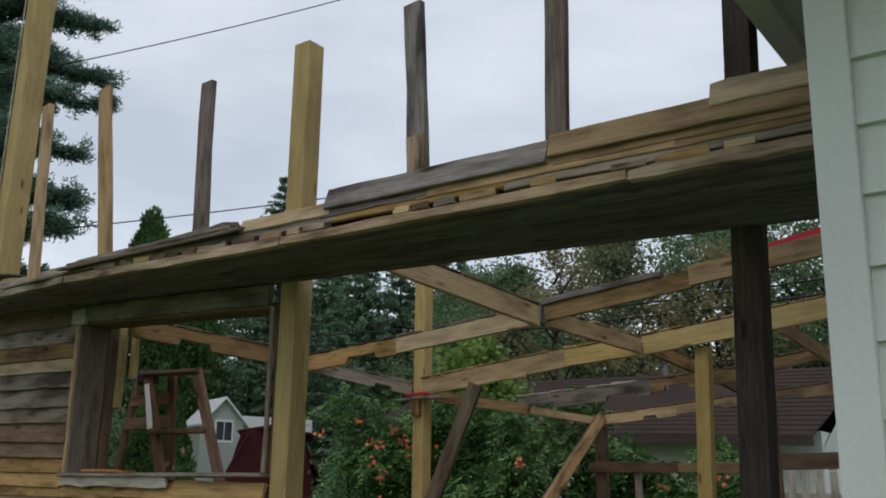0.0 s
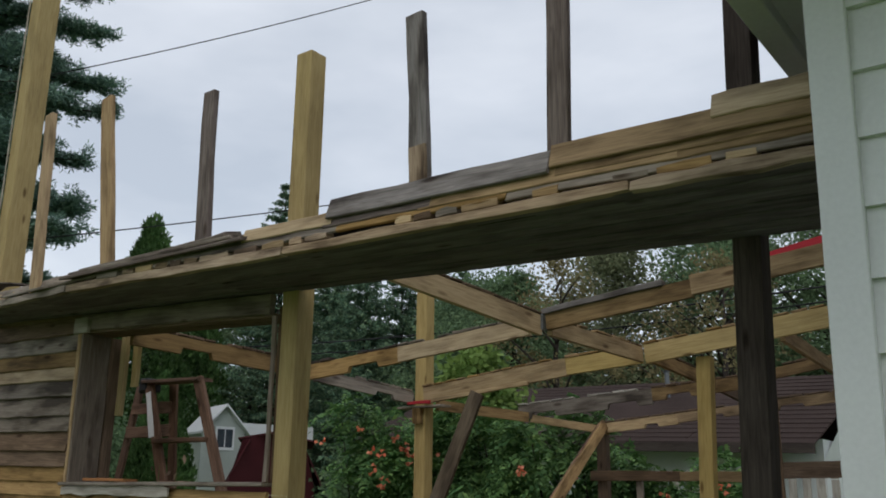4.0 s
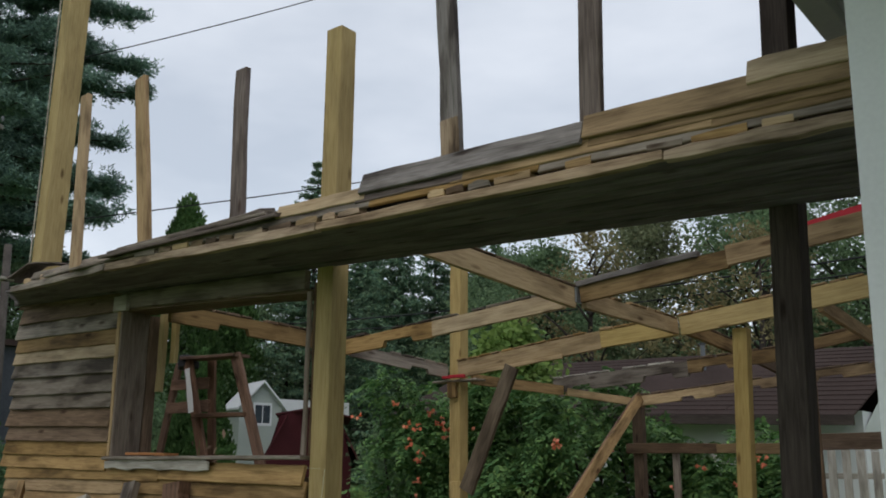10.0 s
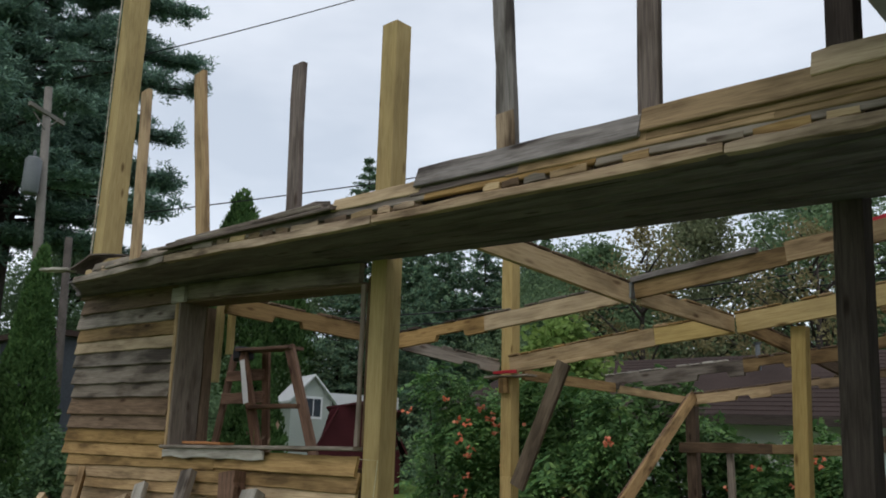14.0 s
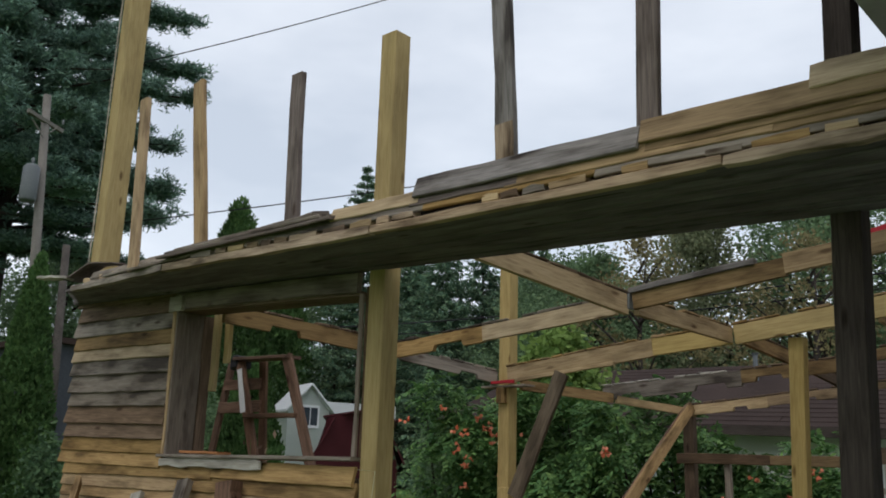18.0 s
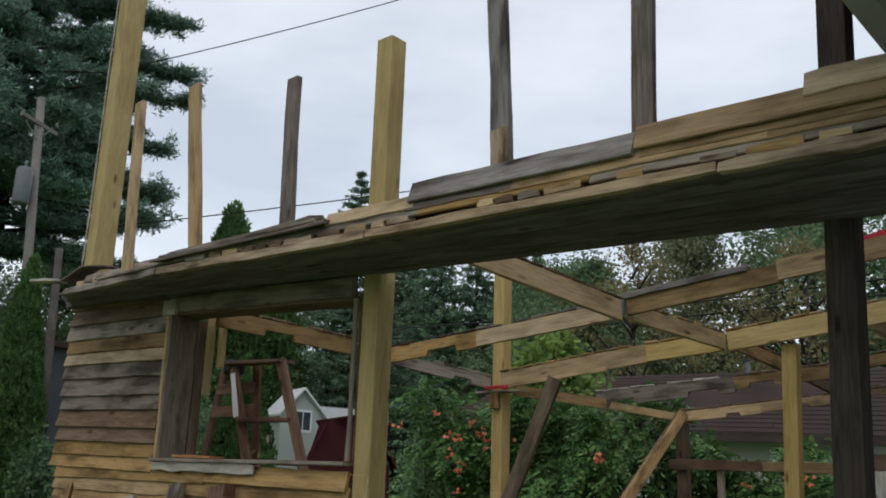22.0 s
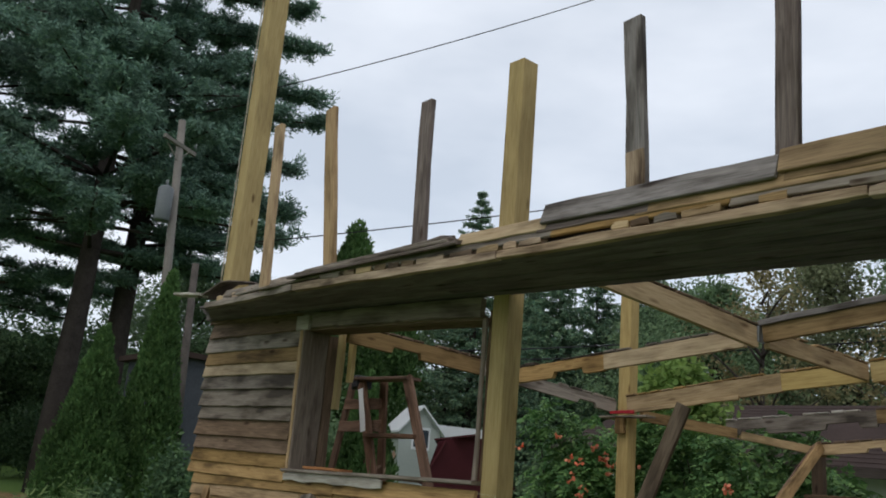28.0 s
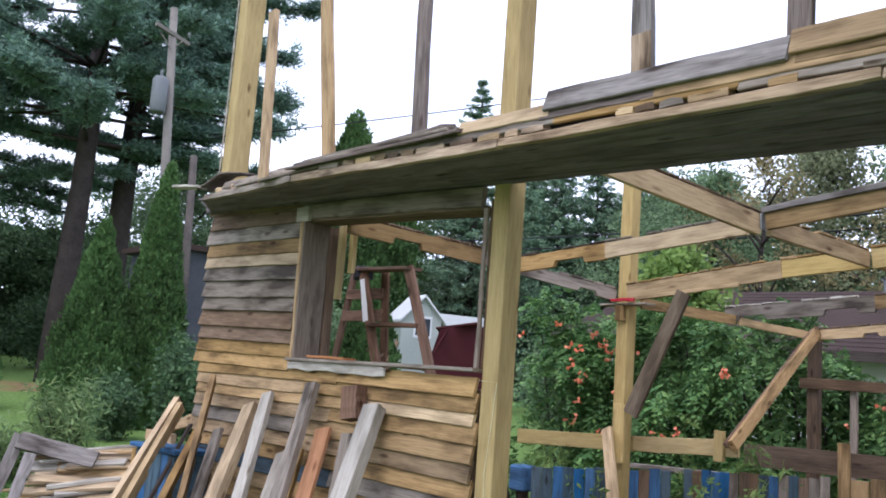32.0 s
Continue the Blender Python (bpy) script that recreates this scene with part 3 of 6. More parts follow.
for x0, x1, lo, hi, mt in (
        (-2.75, -1.75, 0.085, 0.12, M_GREY), (-1.75, -0.35, 0.085, 0.13, M_GREY), (-0.35, 1.02, 0.092, 0.140, M_GREY), (1.02, 2.05, 0.095, 0.135, M_TAN), (2.05, 3.43, 0.085, 0.115, M_GREY),
        (0.30, 0.98, 0.145, 0.205, M_PALE), (0.92, 1.62, 0.135, 0.185, M_STUD), (1.55, 2.85, 0.128, 0.185, M_TAN), (2.75, 3.43, 0.125, 0.165, M_TAN), (2.3, 3.43, 0.160, 0.205, M_TAN),
        (0.95, 2.265, 0.18, 0.285, M_COOL), (2.275, 3.43, 0.205, 0.308, M_TAN), (3.0, 3.43, 0.285, 0.378, M_PALE)):
    course(x0, x1, lo, hi, mt, out=0.012 if lo > 0.17 else 0.0)
# loose boards laid flat on the left part of the platform
for x0, x1, yy, zz, mt in ((-1.45, 0.34, -0.65, 0.128, M_STUD), (-1.38, 0.24, -0.63, 0.155, M_GREY), (-1.3, 0.14, -0.60, 0.182, M_GREY), (-1.9, -0.3, -0.60, 0.10, M_GREY), (-0.5, 0.10, -0.56, 0.208, M_STUD), (-2.4, -1.3, -0.52, 0.105, M_GREY)):
    board("loose_board", (x0, yy, zs(x0) + zz - 0.035), (x1, yy, zs(x1) + zz + 0.028), 0.13, 0.02, (0, -0.25, 1), mt, deck, seg=5, jit=0.006)
bend = [(-3.24, 2.935), (-3.10, 2.958), (-2.95, 2.995), (-2.84, 3.022), (-2.70, 3.012), (-2.52, 2.985), (-2.33, 2.955)]
verts = [(px, y, pz + 0.05 * (y + 0.46) + d) for d in (0.0, 0.010) for y in (-0.50, -0.42, -0.34) for px, pz in bend]
n = len(bend)
faces = []
for d in (0, 1):
    for j in range(2):
        for i in range(n - 1):
            q = d * 3 * n + j * n + i
            faces.append((q, q + 1, q + n + 1, q + n) if d else (q, q + n, q + n + 1, q + 1))
ring = list(range(n)) + [2 * n - 1] + list(range(3 * n - 1, 2 * n - 1, -1)) + [n]
faces += [(p, q, q + 3 * n, p + 3 * n) for p, q in zip(ring, ring[1:] + ring[:1])]
sheet = raw("roofing_scrap", verts, faces, M_STUD, deck)
sheet["label"] = "curled dark scrap of sheathing"
board("loose_board", (-3.70, -0.47, 3.012), (-3.17, -0.48, 2.945), 0.09, 0.022, (0, 0.1, 1), M_SILVER, deck, seg=7, jit=0.006)

# studs of the upper floor
for bx, tx, tz, w, mt in ((-1.93, -2.03, 4.20, 0.10, M_TAN), (-1.06, -1.30, 4.14, 0.115, M_TAN), (-0.12, -0.16, 3.88, 0.108, M_STUD), (1.525, 1.465, 3.87, 0.112, M_COOL), (2.285, 2.318, 4.8, 0.110, M_STUD)):
    board("stud", (bx, -0.60, z_front(bx) + 0.05), (tx, -0.60, tz), w, 0.04, (0, -1, 0), mt, shed, seg=5, jit=0.0035)

board("stud_base", (1.522, -0.628, z_front(1.5) + 0.24), (1.512, -0.628, z_front(1.5) + 0.46), 0.108, 0.016, (0, -1, 0), M_EDGE, shed, "pale unstained foot of the stud", seg=3, jit=0.002)
v, f = tube([(-3.812, -0.012, 2.98), (-3.80, -0.014, 4.2), (-3.812, -0.012, 5.4), (-3.806, -0.012, 6.58)], [0.007] * 4, 6)
raw("cord", v, f, M_SILVER, shed)["label"] = "pale cord down the corner post"

# roof framing of reused pallet runners
def runner(a, b, h, t, material, name="rafter", cap=None, notch=(), under=shed):
    """A pallet runner on edge, notched below, with bits of old deck board left along its top."""
    a, b = Vector(a), Vector(b)
    x = (b - a).normalized()
    side = x.cross(Vector((0, 0, 1))).normalized()
    up = side.cross(x)
    ln = (b - a).length
    line = [(0, -h / 2)]
    for s, e in notch:
        s, e = s * ln, e * ln
        line += [(s, -h / 2), (s + 0.02, -h / 2 + h * 0.38), (e - 0.02, -h / 2 + h * 0.38), (e, -h / 2)]
    line += [(ln, -h / 2), (ln, h / 2), (ln * 0.66, h / 2 + 0.003), (ln * 0.33, h / 2 - 0.003), (0, h / 2)]
    m = Matrix((x, up, -side)).transposed().to_4x4()
    m.translation = a
    n = len(line)
    verts = [(p, q, -t / 2) for p, q in line] + [(p, q, t / 2) for p, q in line]
    faces = [tuple(range(n - 1, -1, -1)), tuple(range(n, 2 * n))] + [(i, (i + 1) % n, (i + 1) % n + n, i + n) for i in range(n)]
    ob = raw(name, verts, faces, material, under, m)
    if cap is not None:
        av, bv = a + up * (h / 2 + 0.013), b + up * (h / 2 + 0.013)
        k = max(3, int(ln / 0.13))
        for i in range(k):
            if rnd.random() < 0.88:
                board("cap_board", av.lerp(bv, i / k), av.lerp(bv, (i + rnd.uniform(0.75, 0.97)) / k), t * rnd.uniform(1.0, 1.5), rnd.uniform(0.012, 0.024), (0, 0, 1), cap, ob, seg=1)
    return ob


runner((0.745, 0.06, 2.76), (0.945, 1.50, 2.617), 0.14, 0.04, M_PALE, cap=M_BROWN)
runner((0.975, 1.58, 2.615), (0.985, 3.06, 2.617), 0.12, 0.04, M_PALE, cap=M_TAN)
runner((-1.45, 1.55, 2.455), (-0.35, 1.54, 2.525), 0.125, 0.04, M_TAN, cap=M_DARK, notch=((0.52, 0.82),))
runner((-0.35, 1.54, 2.53), (0.84, 1.54, 2.625), 0.118, 0.04, M_PALE, cap=M_GREY)
grey_topped = runner((0.99, 1.52, 2.64), (2.05, 1.52, 2.745), 0.115, 0.04, M_TAN)
board("cap_board", (0.97, 1.515, 2.712), (1.86, 1.515, 2.803), 0.07, 0.040, (0, 0, 1), M_COOL, grey_topped, "grey board on the rafter's top")
runner((2.05, 1.50, 2.76), (3.3, 1.50, 2.88), 0.125, 0.045, M_TAN)
runner((-1.28, 3.08, 2.412), (0.28, 3.08, 2.572), 0.155, 0.045, M_PALE, name="beam", cap=M_TAN)
board("batten", (-1.15, 3.05, 2.36), (-0.1, 3.05, 2.45), 0.035, 0.03, (0, -1, 0), M_PALE, shed)
runner((0.28, 3.085, 2.575), (0.98, 3.085, 2.622), 0.145, 0.045, M_TREATED_NEW, name="beam", cap=M_TAN)
runner((1.02, 3.08, 2.62), (3.3, 3.08, 2.86), 0.155, 0.045, M_TREATED_NEW, name="beam", cap=M_TAN)
runner((-1.9, 0.2, 2.63), (-1.93, 1.72, 2.60), 0.14, 0.04, M_TAN, cap=M_BROWN, notch=((0.30, 0.52),))
runner((-1.9, 1.75, 2.58), (-1.45, 3.1, 2.40), 0.11, 0.04, M_GREY, cap=M_GREY, notch=((0.08, 0.25), (0.7, 0.85)))
board("plate", (-1.62, 3.16, 2.315), (-1.0, 3.05, 2.30), 0.12, 0.02, (0, 0, 1), M_GREY, shed)
board("red_batten", (-1.45, 3.03, 2.345), (-1.15, 3.0, 2.34), 0.03, 0.02, (0, -1, 0), M_RED, shed)
runner((-1.15, 4.6, 2.365), (0.4, 4.6, 2.455), 0.15, 0.04, M_GREY, cap=M_SILVER, notch=((0.1, 0.3), (0.68, 0.9)))
runner((0.4, 4.6, 2.47), (1.3, 4.6, 2.53), 0.12, 0.04, M_TAN, cap=M_BROWN, notch=((0.15, 0.45),))
runner((1.3, 4.6, 2.55), (2.6, 4.6, 2.75), 0.10, 0.04, M_TAN, cap=M_BROWN)
runner((-0.62, 5.58, 2.25), (0.25, 5.58, 2.315), 0.11, 0.04, M_PALE, cap=M_BROWN, notch=((0.55, 0.75),))
runner((0.25, 5.58, 2.325), (2.4, 5.58, 2.50), 0.10, 0.04, M_TAN, cap=M_BROWN, notch=((0.12, 0.24), (0.5, 0.62)))
runner((-1.22, 3.2, 2.33), (-1.02, 4.55, 2.31), 0.10, 0.04, M_TAN)
runner((-1.0, 4.6, 2.30), (-0.6, 5.62, 2.22), 0.08, 0.04, M_PALE)
runner((1.03, 3.15, 2.62), (1.06, 4.5, 2.53), 0.11, 0.04, M_TAN, cap=M_BROWN)
runner((1.06, 4.65, 2.52), (1.1, 5.6, 2.42), 0.10, 0.04, M_BROWN, cap=M_BROWN)
runner((2.1, 3.2, 2.70), (2.25, 5.6, 2.45), 0.11, 0.04, M_TAN)
boxed("strap", 0.966, 0.980, 1.47, 1.55, 2.585, 2.69, M_STRAP, shed, 0.002, "galvanised metal strap")
board("brace", (-0.635, 3.035, 2.40), (-1.165, 3.035, 1.275), 0.150, 0.04, (0, -1, 0), M_BRACE, shed, "dark diagonal brace")
board("brace", (-0.62, 5.56, 2.29), (-0.22, 3.22, 1.08), 0.105, 0.05, (0.8, -0.6, 0), M_TAN, shed, "brown notched diagonal brace")
board("brace_edge", (-0.665, 5.52, 2.29), (-0.265, 3.18, 1.08), 0.045, 0.02, (0.8, -0.6, 0), M_LADDER, shed)
board("brace_foot", (-0.36, 3.25, 1.20), (-0.36, 3.25, 0.93), 0.09, 0.05, (0, -1, 0), M_TREATED, shed)
board("rail", (-2.8, 3.29, 0.94), (-1.3, 3.29, 1.0), 0.15, 0.04, (0, -1, 0), M_TREATED, shed, "yellow treated rail")
board("rail", (-1.295, 3.29, 1.0), (-0.2, 3.29, 1.06), 0.14, 0.04, (0, -1, 0), M_TREATED, shed, "yellow treated rail")
board("rail", (-0.80, 5.56, 1.725), (0.25, 5.56, 1.715), 0.11, 0.04, (0, -1, 0), M_BROWN, shed)
board("rail", (0.25, 5.55, 1.715), (1.3, 5.55, 1.70), 0.10, 0.04, (0, -1, 0), M_TAN, shed)
board("rail", (1.3, 5.56, 1.76), (3.2, 5.56, 1.78), 0.16, 0.04, (0, -1, 0), M_BROWN, shed)
board("stake", (-0.28, 0.06, -0.45), (-0.28, 0.06, 0.02), 0.08, 0.05, (0, -1, 0), M_DARK, shed)
v, f = tube([(-0.07, -0.006, 1.455), (0.088, -0.006, 1.45), (0.03, -0.006, 0.9), (0.06, -0.006, 0.2)], [0.0015] * 4, 5)
raw("string", v, f, M_STRING, shed)


# ---- house ----
house = thing("house", (3.5, -1.3, -0.3), "white house clad in wide painted lap siding", "house")
boxed("wall", 3.53, 12.0, -1.27, 8.0, -0.6, 3.45, M_WHITE, house, 0.0)
z = -0.35
while z < 3.42:
    bm = bmesh.new()
    v0 = [(3.6, -1.275), (12.0, -1.275)]
    a = [bm.verts.new((x, y, zz)) for x, y, zz in ((3.6, -1.303, z), (12.0, -1.303, z), (12.0, -1.303, z + 0.012), (12.0, -1.279, z + 0.225), (3.6, -1.279, z + 0.225), (3.6, -1.275, z), (12.0, -1.275, z))]
    bm.faces.new((a[0], a[1], a[3], a[4]))
    bm.faces.new((a[5], a[6], a[1], a[0]))
    part("lap_board", bm, M_WHITE, house)
    z += 0.204
boxed("corner_board", 3.495, 3.61, -1.318, -1.25, -0.5, 3.44, M_WHITE, house, 0.004)
boxed("corner_board", 3.50, 3.528, -1.25, -1.15, -0.5, 3.44, M_WHITE, house, 0.004)
boxed("fascia", 3.10, 3.21, -2.5, 8.4, 3.34, 3.50, M_SOFFIT, house, 0.004, "pale eave trim")
boxed("soffit", 3.21, 12.3, -2.5, 8.4, 3.40, 3.44, M_SOFFIT, house, 0.0)
boxed("fascia", 3.10, 12.3, -2.56, -2.5, 3.34, 3.52, M_SOFFIT, house, 0.004)
bm = bmesh.new()
rv = [bm.verts.new(p) for p in ((3.05, -2.6, 3.5), (12.4, -2.6, 3.5), (12.4, 3.3, 5.6), (3.05, 3.3, 5.6), (12.4, 8.5, 3.5), (3.05, 8.5, 3.5))]
bm.faces.new((rv[0], rv[1], rv[2], rv[3]))
bm.faces.new((rv[3], rv[2], rv[4], rv[5]))
bm.faces.new((rv[0], rv[3], rv[5]))
bm.faces.new((rv[1], rv[4], rv[2]))
part("roof", bm, M_SHINGLE, house)
house.matrix_basis = Matrix.Translation((0, 0, 1.5)) @ pose(0, 0, 0, 0, 1.2, 0) @ Matrix.Translation((0, 0, -1.5)) @ house.matrix_basis


# ---- trees ----
def limb_points(rng, base, direction, length, sag, n=5):
    p, d, pts = Vector(base), Vector(direction).normalized(), []
    for i in range(n):
        pts.append(p.copy())
        d = (d + Vector((rng.uniform(-0.12, 0.12), rng.uniform(-0.12, 0.12), sag)) * 0.6).normalized()
        p = p + d * (length / (n - 1))
    return pts


def pine(at, height, spread, seed, label, first=0.22, tufts=12, trunk_r=0.36, long_limbs=()):
    """An old white pine: bare lower trunk, whorls of level limbs with plates of needles."""
    r, g = random.Random(seed), np.random.default_rng(seed)
    t = thing("pine_tree", at, label, "tree")
    pts = [(0.12 * math.sin(i * 0.9 + seed), 0.10 * math.cos(i * 1.3 + seed), height * i / 8 - (0.3 if i == 0 else 0)) for i in range(9)]
    pieces = [tube(pts, [trunk_r * 1.25] + [trunk_r * (1 - 0.85 * i / 8) for i in range(1, 9)], 10)]
    cen = []

    def plates(lp, ln):
        """Side twigs lying level along a limb, each set with tufts of needles."""
        for q in range(int(6 + ln * 2.6)):
            u = r.uniform(0.22, 1.0) ** 0.85
            i = min(3, int(u * 4))
            c, d = lp[i].lerp(lp[i + 1], u * 4 - i), (lp[i + 1] - lp[i]).normalized()
            turn = r.choice((-1, 1)) * r.uniform(0.35, 1.2)
            e = Vector((d.x * math.cos(turn) - d.y * math.sin(turn), d.x * math.sin(turn) + d.y * math.cos(turn), r.uniform(-0.02, 0.16)))
            tl = (0.35 + 0.20 * ln * (1.15 - 0.75 * u)) * r.uniform(0.6, 1.2)
            for s in range(int(tufts * (0.5 + tl * 0.5))):
                p = c + e * tl * r.random()
                cen.append((p.x + r.gauss(0, 0.10), p.y + r.gauss(0, 0.10), p.z + r.gauss(0.06, 0.075), 0.17 + 0.09 * r.random()))

    for zw, az, ln in long_limbs:
        lp = limb_points(r, (0, 0, zw - at[2] - 0.3), (math.cos(az), math.sin(az), 0.10), ln, -0.02)
        pieces.append(tube(lp, [0.09, 0.075, 0.06, 0.04, 0.015], 5))
        plates(lp, ln)
        plates(lp, ln)
    z = height * first
    while z < height * 0.98:
        k = (z / height - first) / (1 - first)
        reach = spread * (1 - k) ** 0.6 * (0.75 + 0.25 * math.sin(min(1, k * 3 + 0.4) * 1.57))
        for j in range(r.randint(4, 6)):
            a = r.uniform(0, 6.283)
            ln = reach * r.uniform(0.55, 1.1)
            lp = limb_points(r, (0, 0, z), (math.cos(a), math.sin(a), r.uniform(-0.05, 0.22)), ln, -0.03 + 0.03 * k)
            pieces.append(tube(lp, [0.075 * (1 - k * 0.6) * (1 - 0.8 * i / 4) + 0.01 for i in range(5)], 5))
            plates(lp, ln)
        z += height * r.uniform(0.026, 0.042)
    v, f = join(pieces)
    tr = raw("trunk", v, f, M_BARK, t, t.matrix_basis.copy(), True)
    c = np.array(cen)
    n = 13
    base = np.repeat(c[:, :3], n, 0) + g.normal(0, 0.07, (len(c) * n, 3))
    d = g.normal(size=(len(base), 3))
    d[:, 2] = d[:, 2] * 0.6 + 0.25
    d /= np.linalg.norm(d, axis=1)[:, None]
    ln = np.repeat(c[:, 3], n)[:, None] * g.uniform(0.6, 1.4, (len(base), 1))
    s = np.cross(d, g.normal(size=d.shape))
    s /= np.linalg.norm(s, axis=1)[:, None]
    w = 0.026
    v = np.stack([base - s * w * 0.4, base + d * ln * 0.6 + s * w, base + d * ln, base + d * ln * 0.6 - s * w], 1).reshape(-1, 3)
    leaf_object("crown", v, np.arange(len(v)).reshape(-1, 4), L_PINE, t)
    return t


def conifer(at, height, radius, seed, label, material, name="arborvitae", clumps=460, per=46, size=0.075, belly=0.25):
    """A narrow conifer clothed to the ground in rounded clumps of upright sprays."""
    g = np.random.default_rng(seed)
    t = thing(name, at, label, "tree")
    v, f = tube([(0, 0, -0.3), (0.02, 0, height * 0.5), (0, 0.02, height * 0.97)], [radius * 0.12, radius * 0.07, 0.01], 7)
    raw("trunk", v, f, M_BARK, t, t.matrix_basis.copy(), True)
    h = (np.arange(clumps) + g.uniform(0, 1, clumps)) / clumps
    h = 1 - (1 - h) ** 0.72
    prof = np.where(h < belly, 0.80 + 0.20 * h / belly, ((1 - h) / (1 - belly)) ** 0.85)
    a = np.arange(clumps) * 2.39996 + g.normal(0, 0.25, clumps)
    rad = radius * (prof * g.uniform(0.74, 1.0, clumps) + 0.03)
    c = np.stack([np.cos(a) * rad, np.sin(a) * rad, h * height], 1)
    cr = radius * (0.10 + 0.20 * prof) * g.uniform(0.7, 1.25, clumps)
    out = np.stack([np.cos(a), np.sin(a), np.full(clumps, 0.25)], 1)
    d = g.normal(size=(clumps * per, 3)) + np.repeat(out, per, 0) * 0.8
    d /= np.linalg.norm(d, axis=1)[:, None]
    p = np.repeat(c, per, 0) + d * (np.repeat(cr, per) * g.uniform(0.6, 1.0, clumps * per))[:, None] * np.array([1, 1, 1.5])
    ax = d * 0.75 + np.array([0, 0, 0.9]) + g.normal(0, 0.35, p.shape)
    ax /= np.linalg.norm(ax, axis=1)[:, None]
    s = np.cross(ax, g.normal(size=p.shape))
    s /= np.linalg.norm(s, axis=1)[:, None]
    ln = size * g.uniform(0.6, 1.4, (len(p), 1))
    v = np.stack([p - ax * ln * 0.5, p + s * ln * 0.26, p + ax * ln * 0.6, p - s * ln * 0.26], 1)
    m = clumps * 6
    hh = g.uniform(0, 0.97, m)
    aa = g.uniform(0, 6.283, m)
    rr = radius * 0.62 * np.where(hh < belly, 0.9, ((1 - hh) / (1 - belly)) ** 0.85)
    inner, f2 = leaves(g, np.stack([np.cos(aa) * rr, np.sin(aa) * rr, hh * height], 1), size * 2.0, 0.7, 0.0, 0.8)
    v = np.concatenate([v.reshape(-1, 3), inner])
    leaf_object("crown", v, np.arange(len(v)).reshape(-1, 4), material, t)
    return t


def spruce(at, height, radius, seed, label, material, whorls=34, per=11, size=0.17):
    """A spruce: whorls of boughs that droop and lift at the tip, fringed with hanging twigs."""
    r, g = random.Random(seed), np.random.default_rng(seed)
    t = thing("spruce", at, label, "tree")
    pieces = [tube([(0, 0, -0.3), (0.03, 0, height * 0.5), (0, 0.02, height * 0.99)], [0.016 * height, 0.009 * height, 0.012], 8)]
    cen = []
    for w in range(whorls):
        u = (w + 0.5) / whorls
        z0 = height * (0.05 + 0.94 * u)
        for j in range(per if u < 0.8 else per - 4):
            a = r.uniform(0, 6.283)
            reach = radius * ((1 - u) ** 0.82 + 0.03) * r.uniform(0.62, 1.1)
            fall = r.uniform(0.22, 0.42) * (1 - 0.9 * u)
            def at_s(q, a=a, reach=reach, fall=fall, z0=z0):
                return Vector((math.cos(a) * reach * q, math.sin(a) * reach * q, z0 + reach * (0.10 * q - fall * q * (1.5 - 0.75 * q))))
            pieces.append(tube([at_s(0), at_s(0.5), at_s(1.0)], [0.035 * (1 - 0.6 * u), 0.022 * (1 - 0.6 * u), 0.006], 4))
            n = int(12 + 15 * reach)
            for k in range(n):
                q = r.uniform(0.12, 1.0)
                side = r.gauss(0, 0.5) * reach * 0.24 * (1.15 - q)
                p = at_s(q)
                cen.append((p.x - math.sin(a) * side, p.y + math.cos(a) * side, p.z - abs(r.gauss(0, 0.07)) - abs(side) * 0.25, math.cos(a), math.sin(a)))
    v, f = join(pieces)
    raw("trunk", v, f, M_BARK, t, t.matrix_basis.copy(), True)
    c = np.repeat(np.array(cen), 3, 0)
    p = c[:, :3] + g.normal(0, size * 0.35, (len(c), 3))
    d = np.concatenate([c[:, 3:5] * 0.7, np.full((len(c), 1), -0.35)], 1) + g.normal(0, 0.45, (len(c), 3))
    d /= np.linalg.norm(d, axis=1)[:, None]
    s = np.cross(d, g.normal(size=d.shape))
    s /= np.linalg.norm(s, axis=1)[:, None]
    ln = size * g.uniform(0.6, 1.4, (len(c), 1))
    v = np.stack([p - d * ln * 0.5, p + s * ln * 0.2, p + d * ln * 0.5, p - s * ln * 0.2], 1).reshape(-1, 3)
    leaf_object("crown", v, np.arange(len(v)).reshape(-1, 4), material, t)
    return t


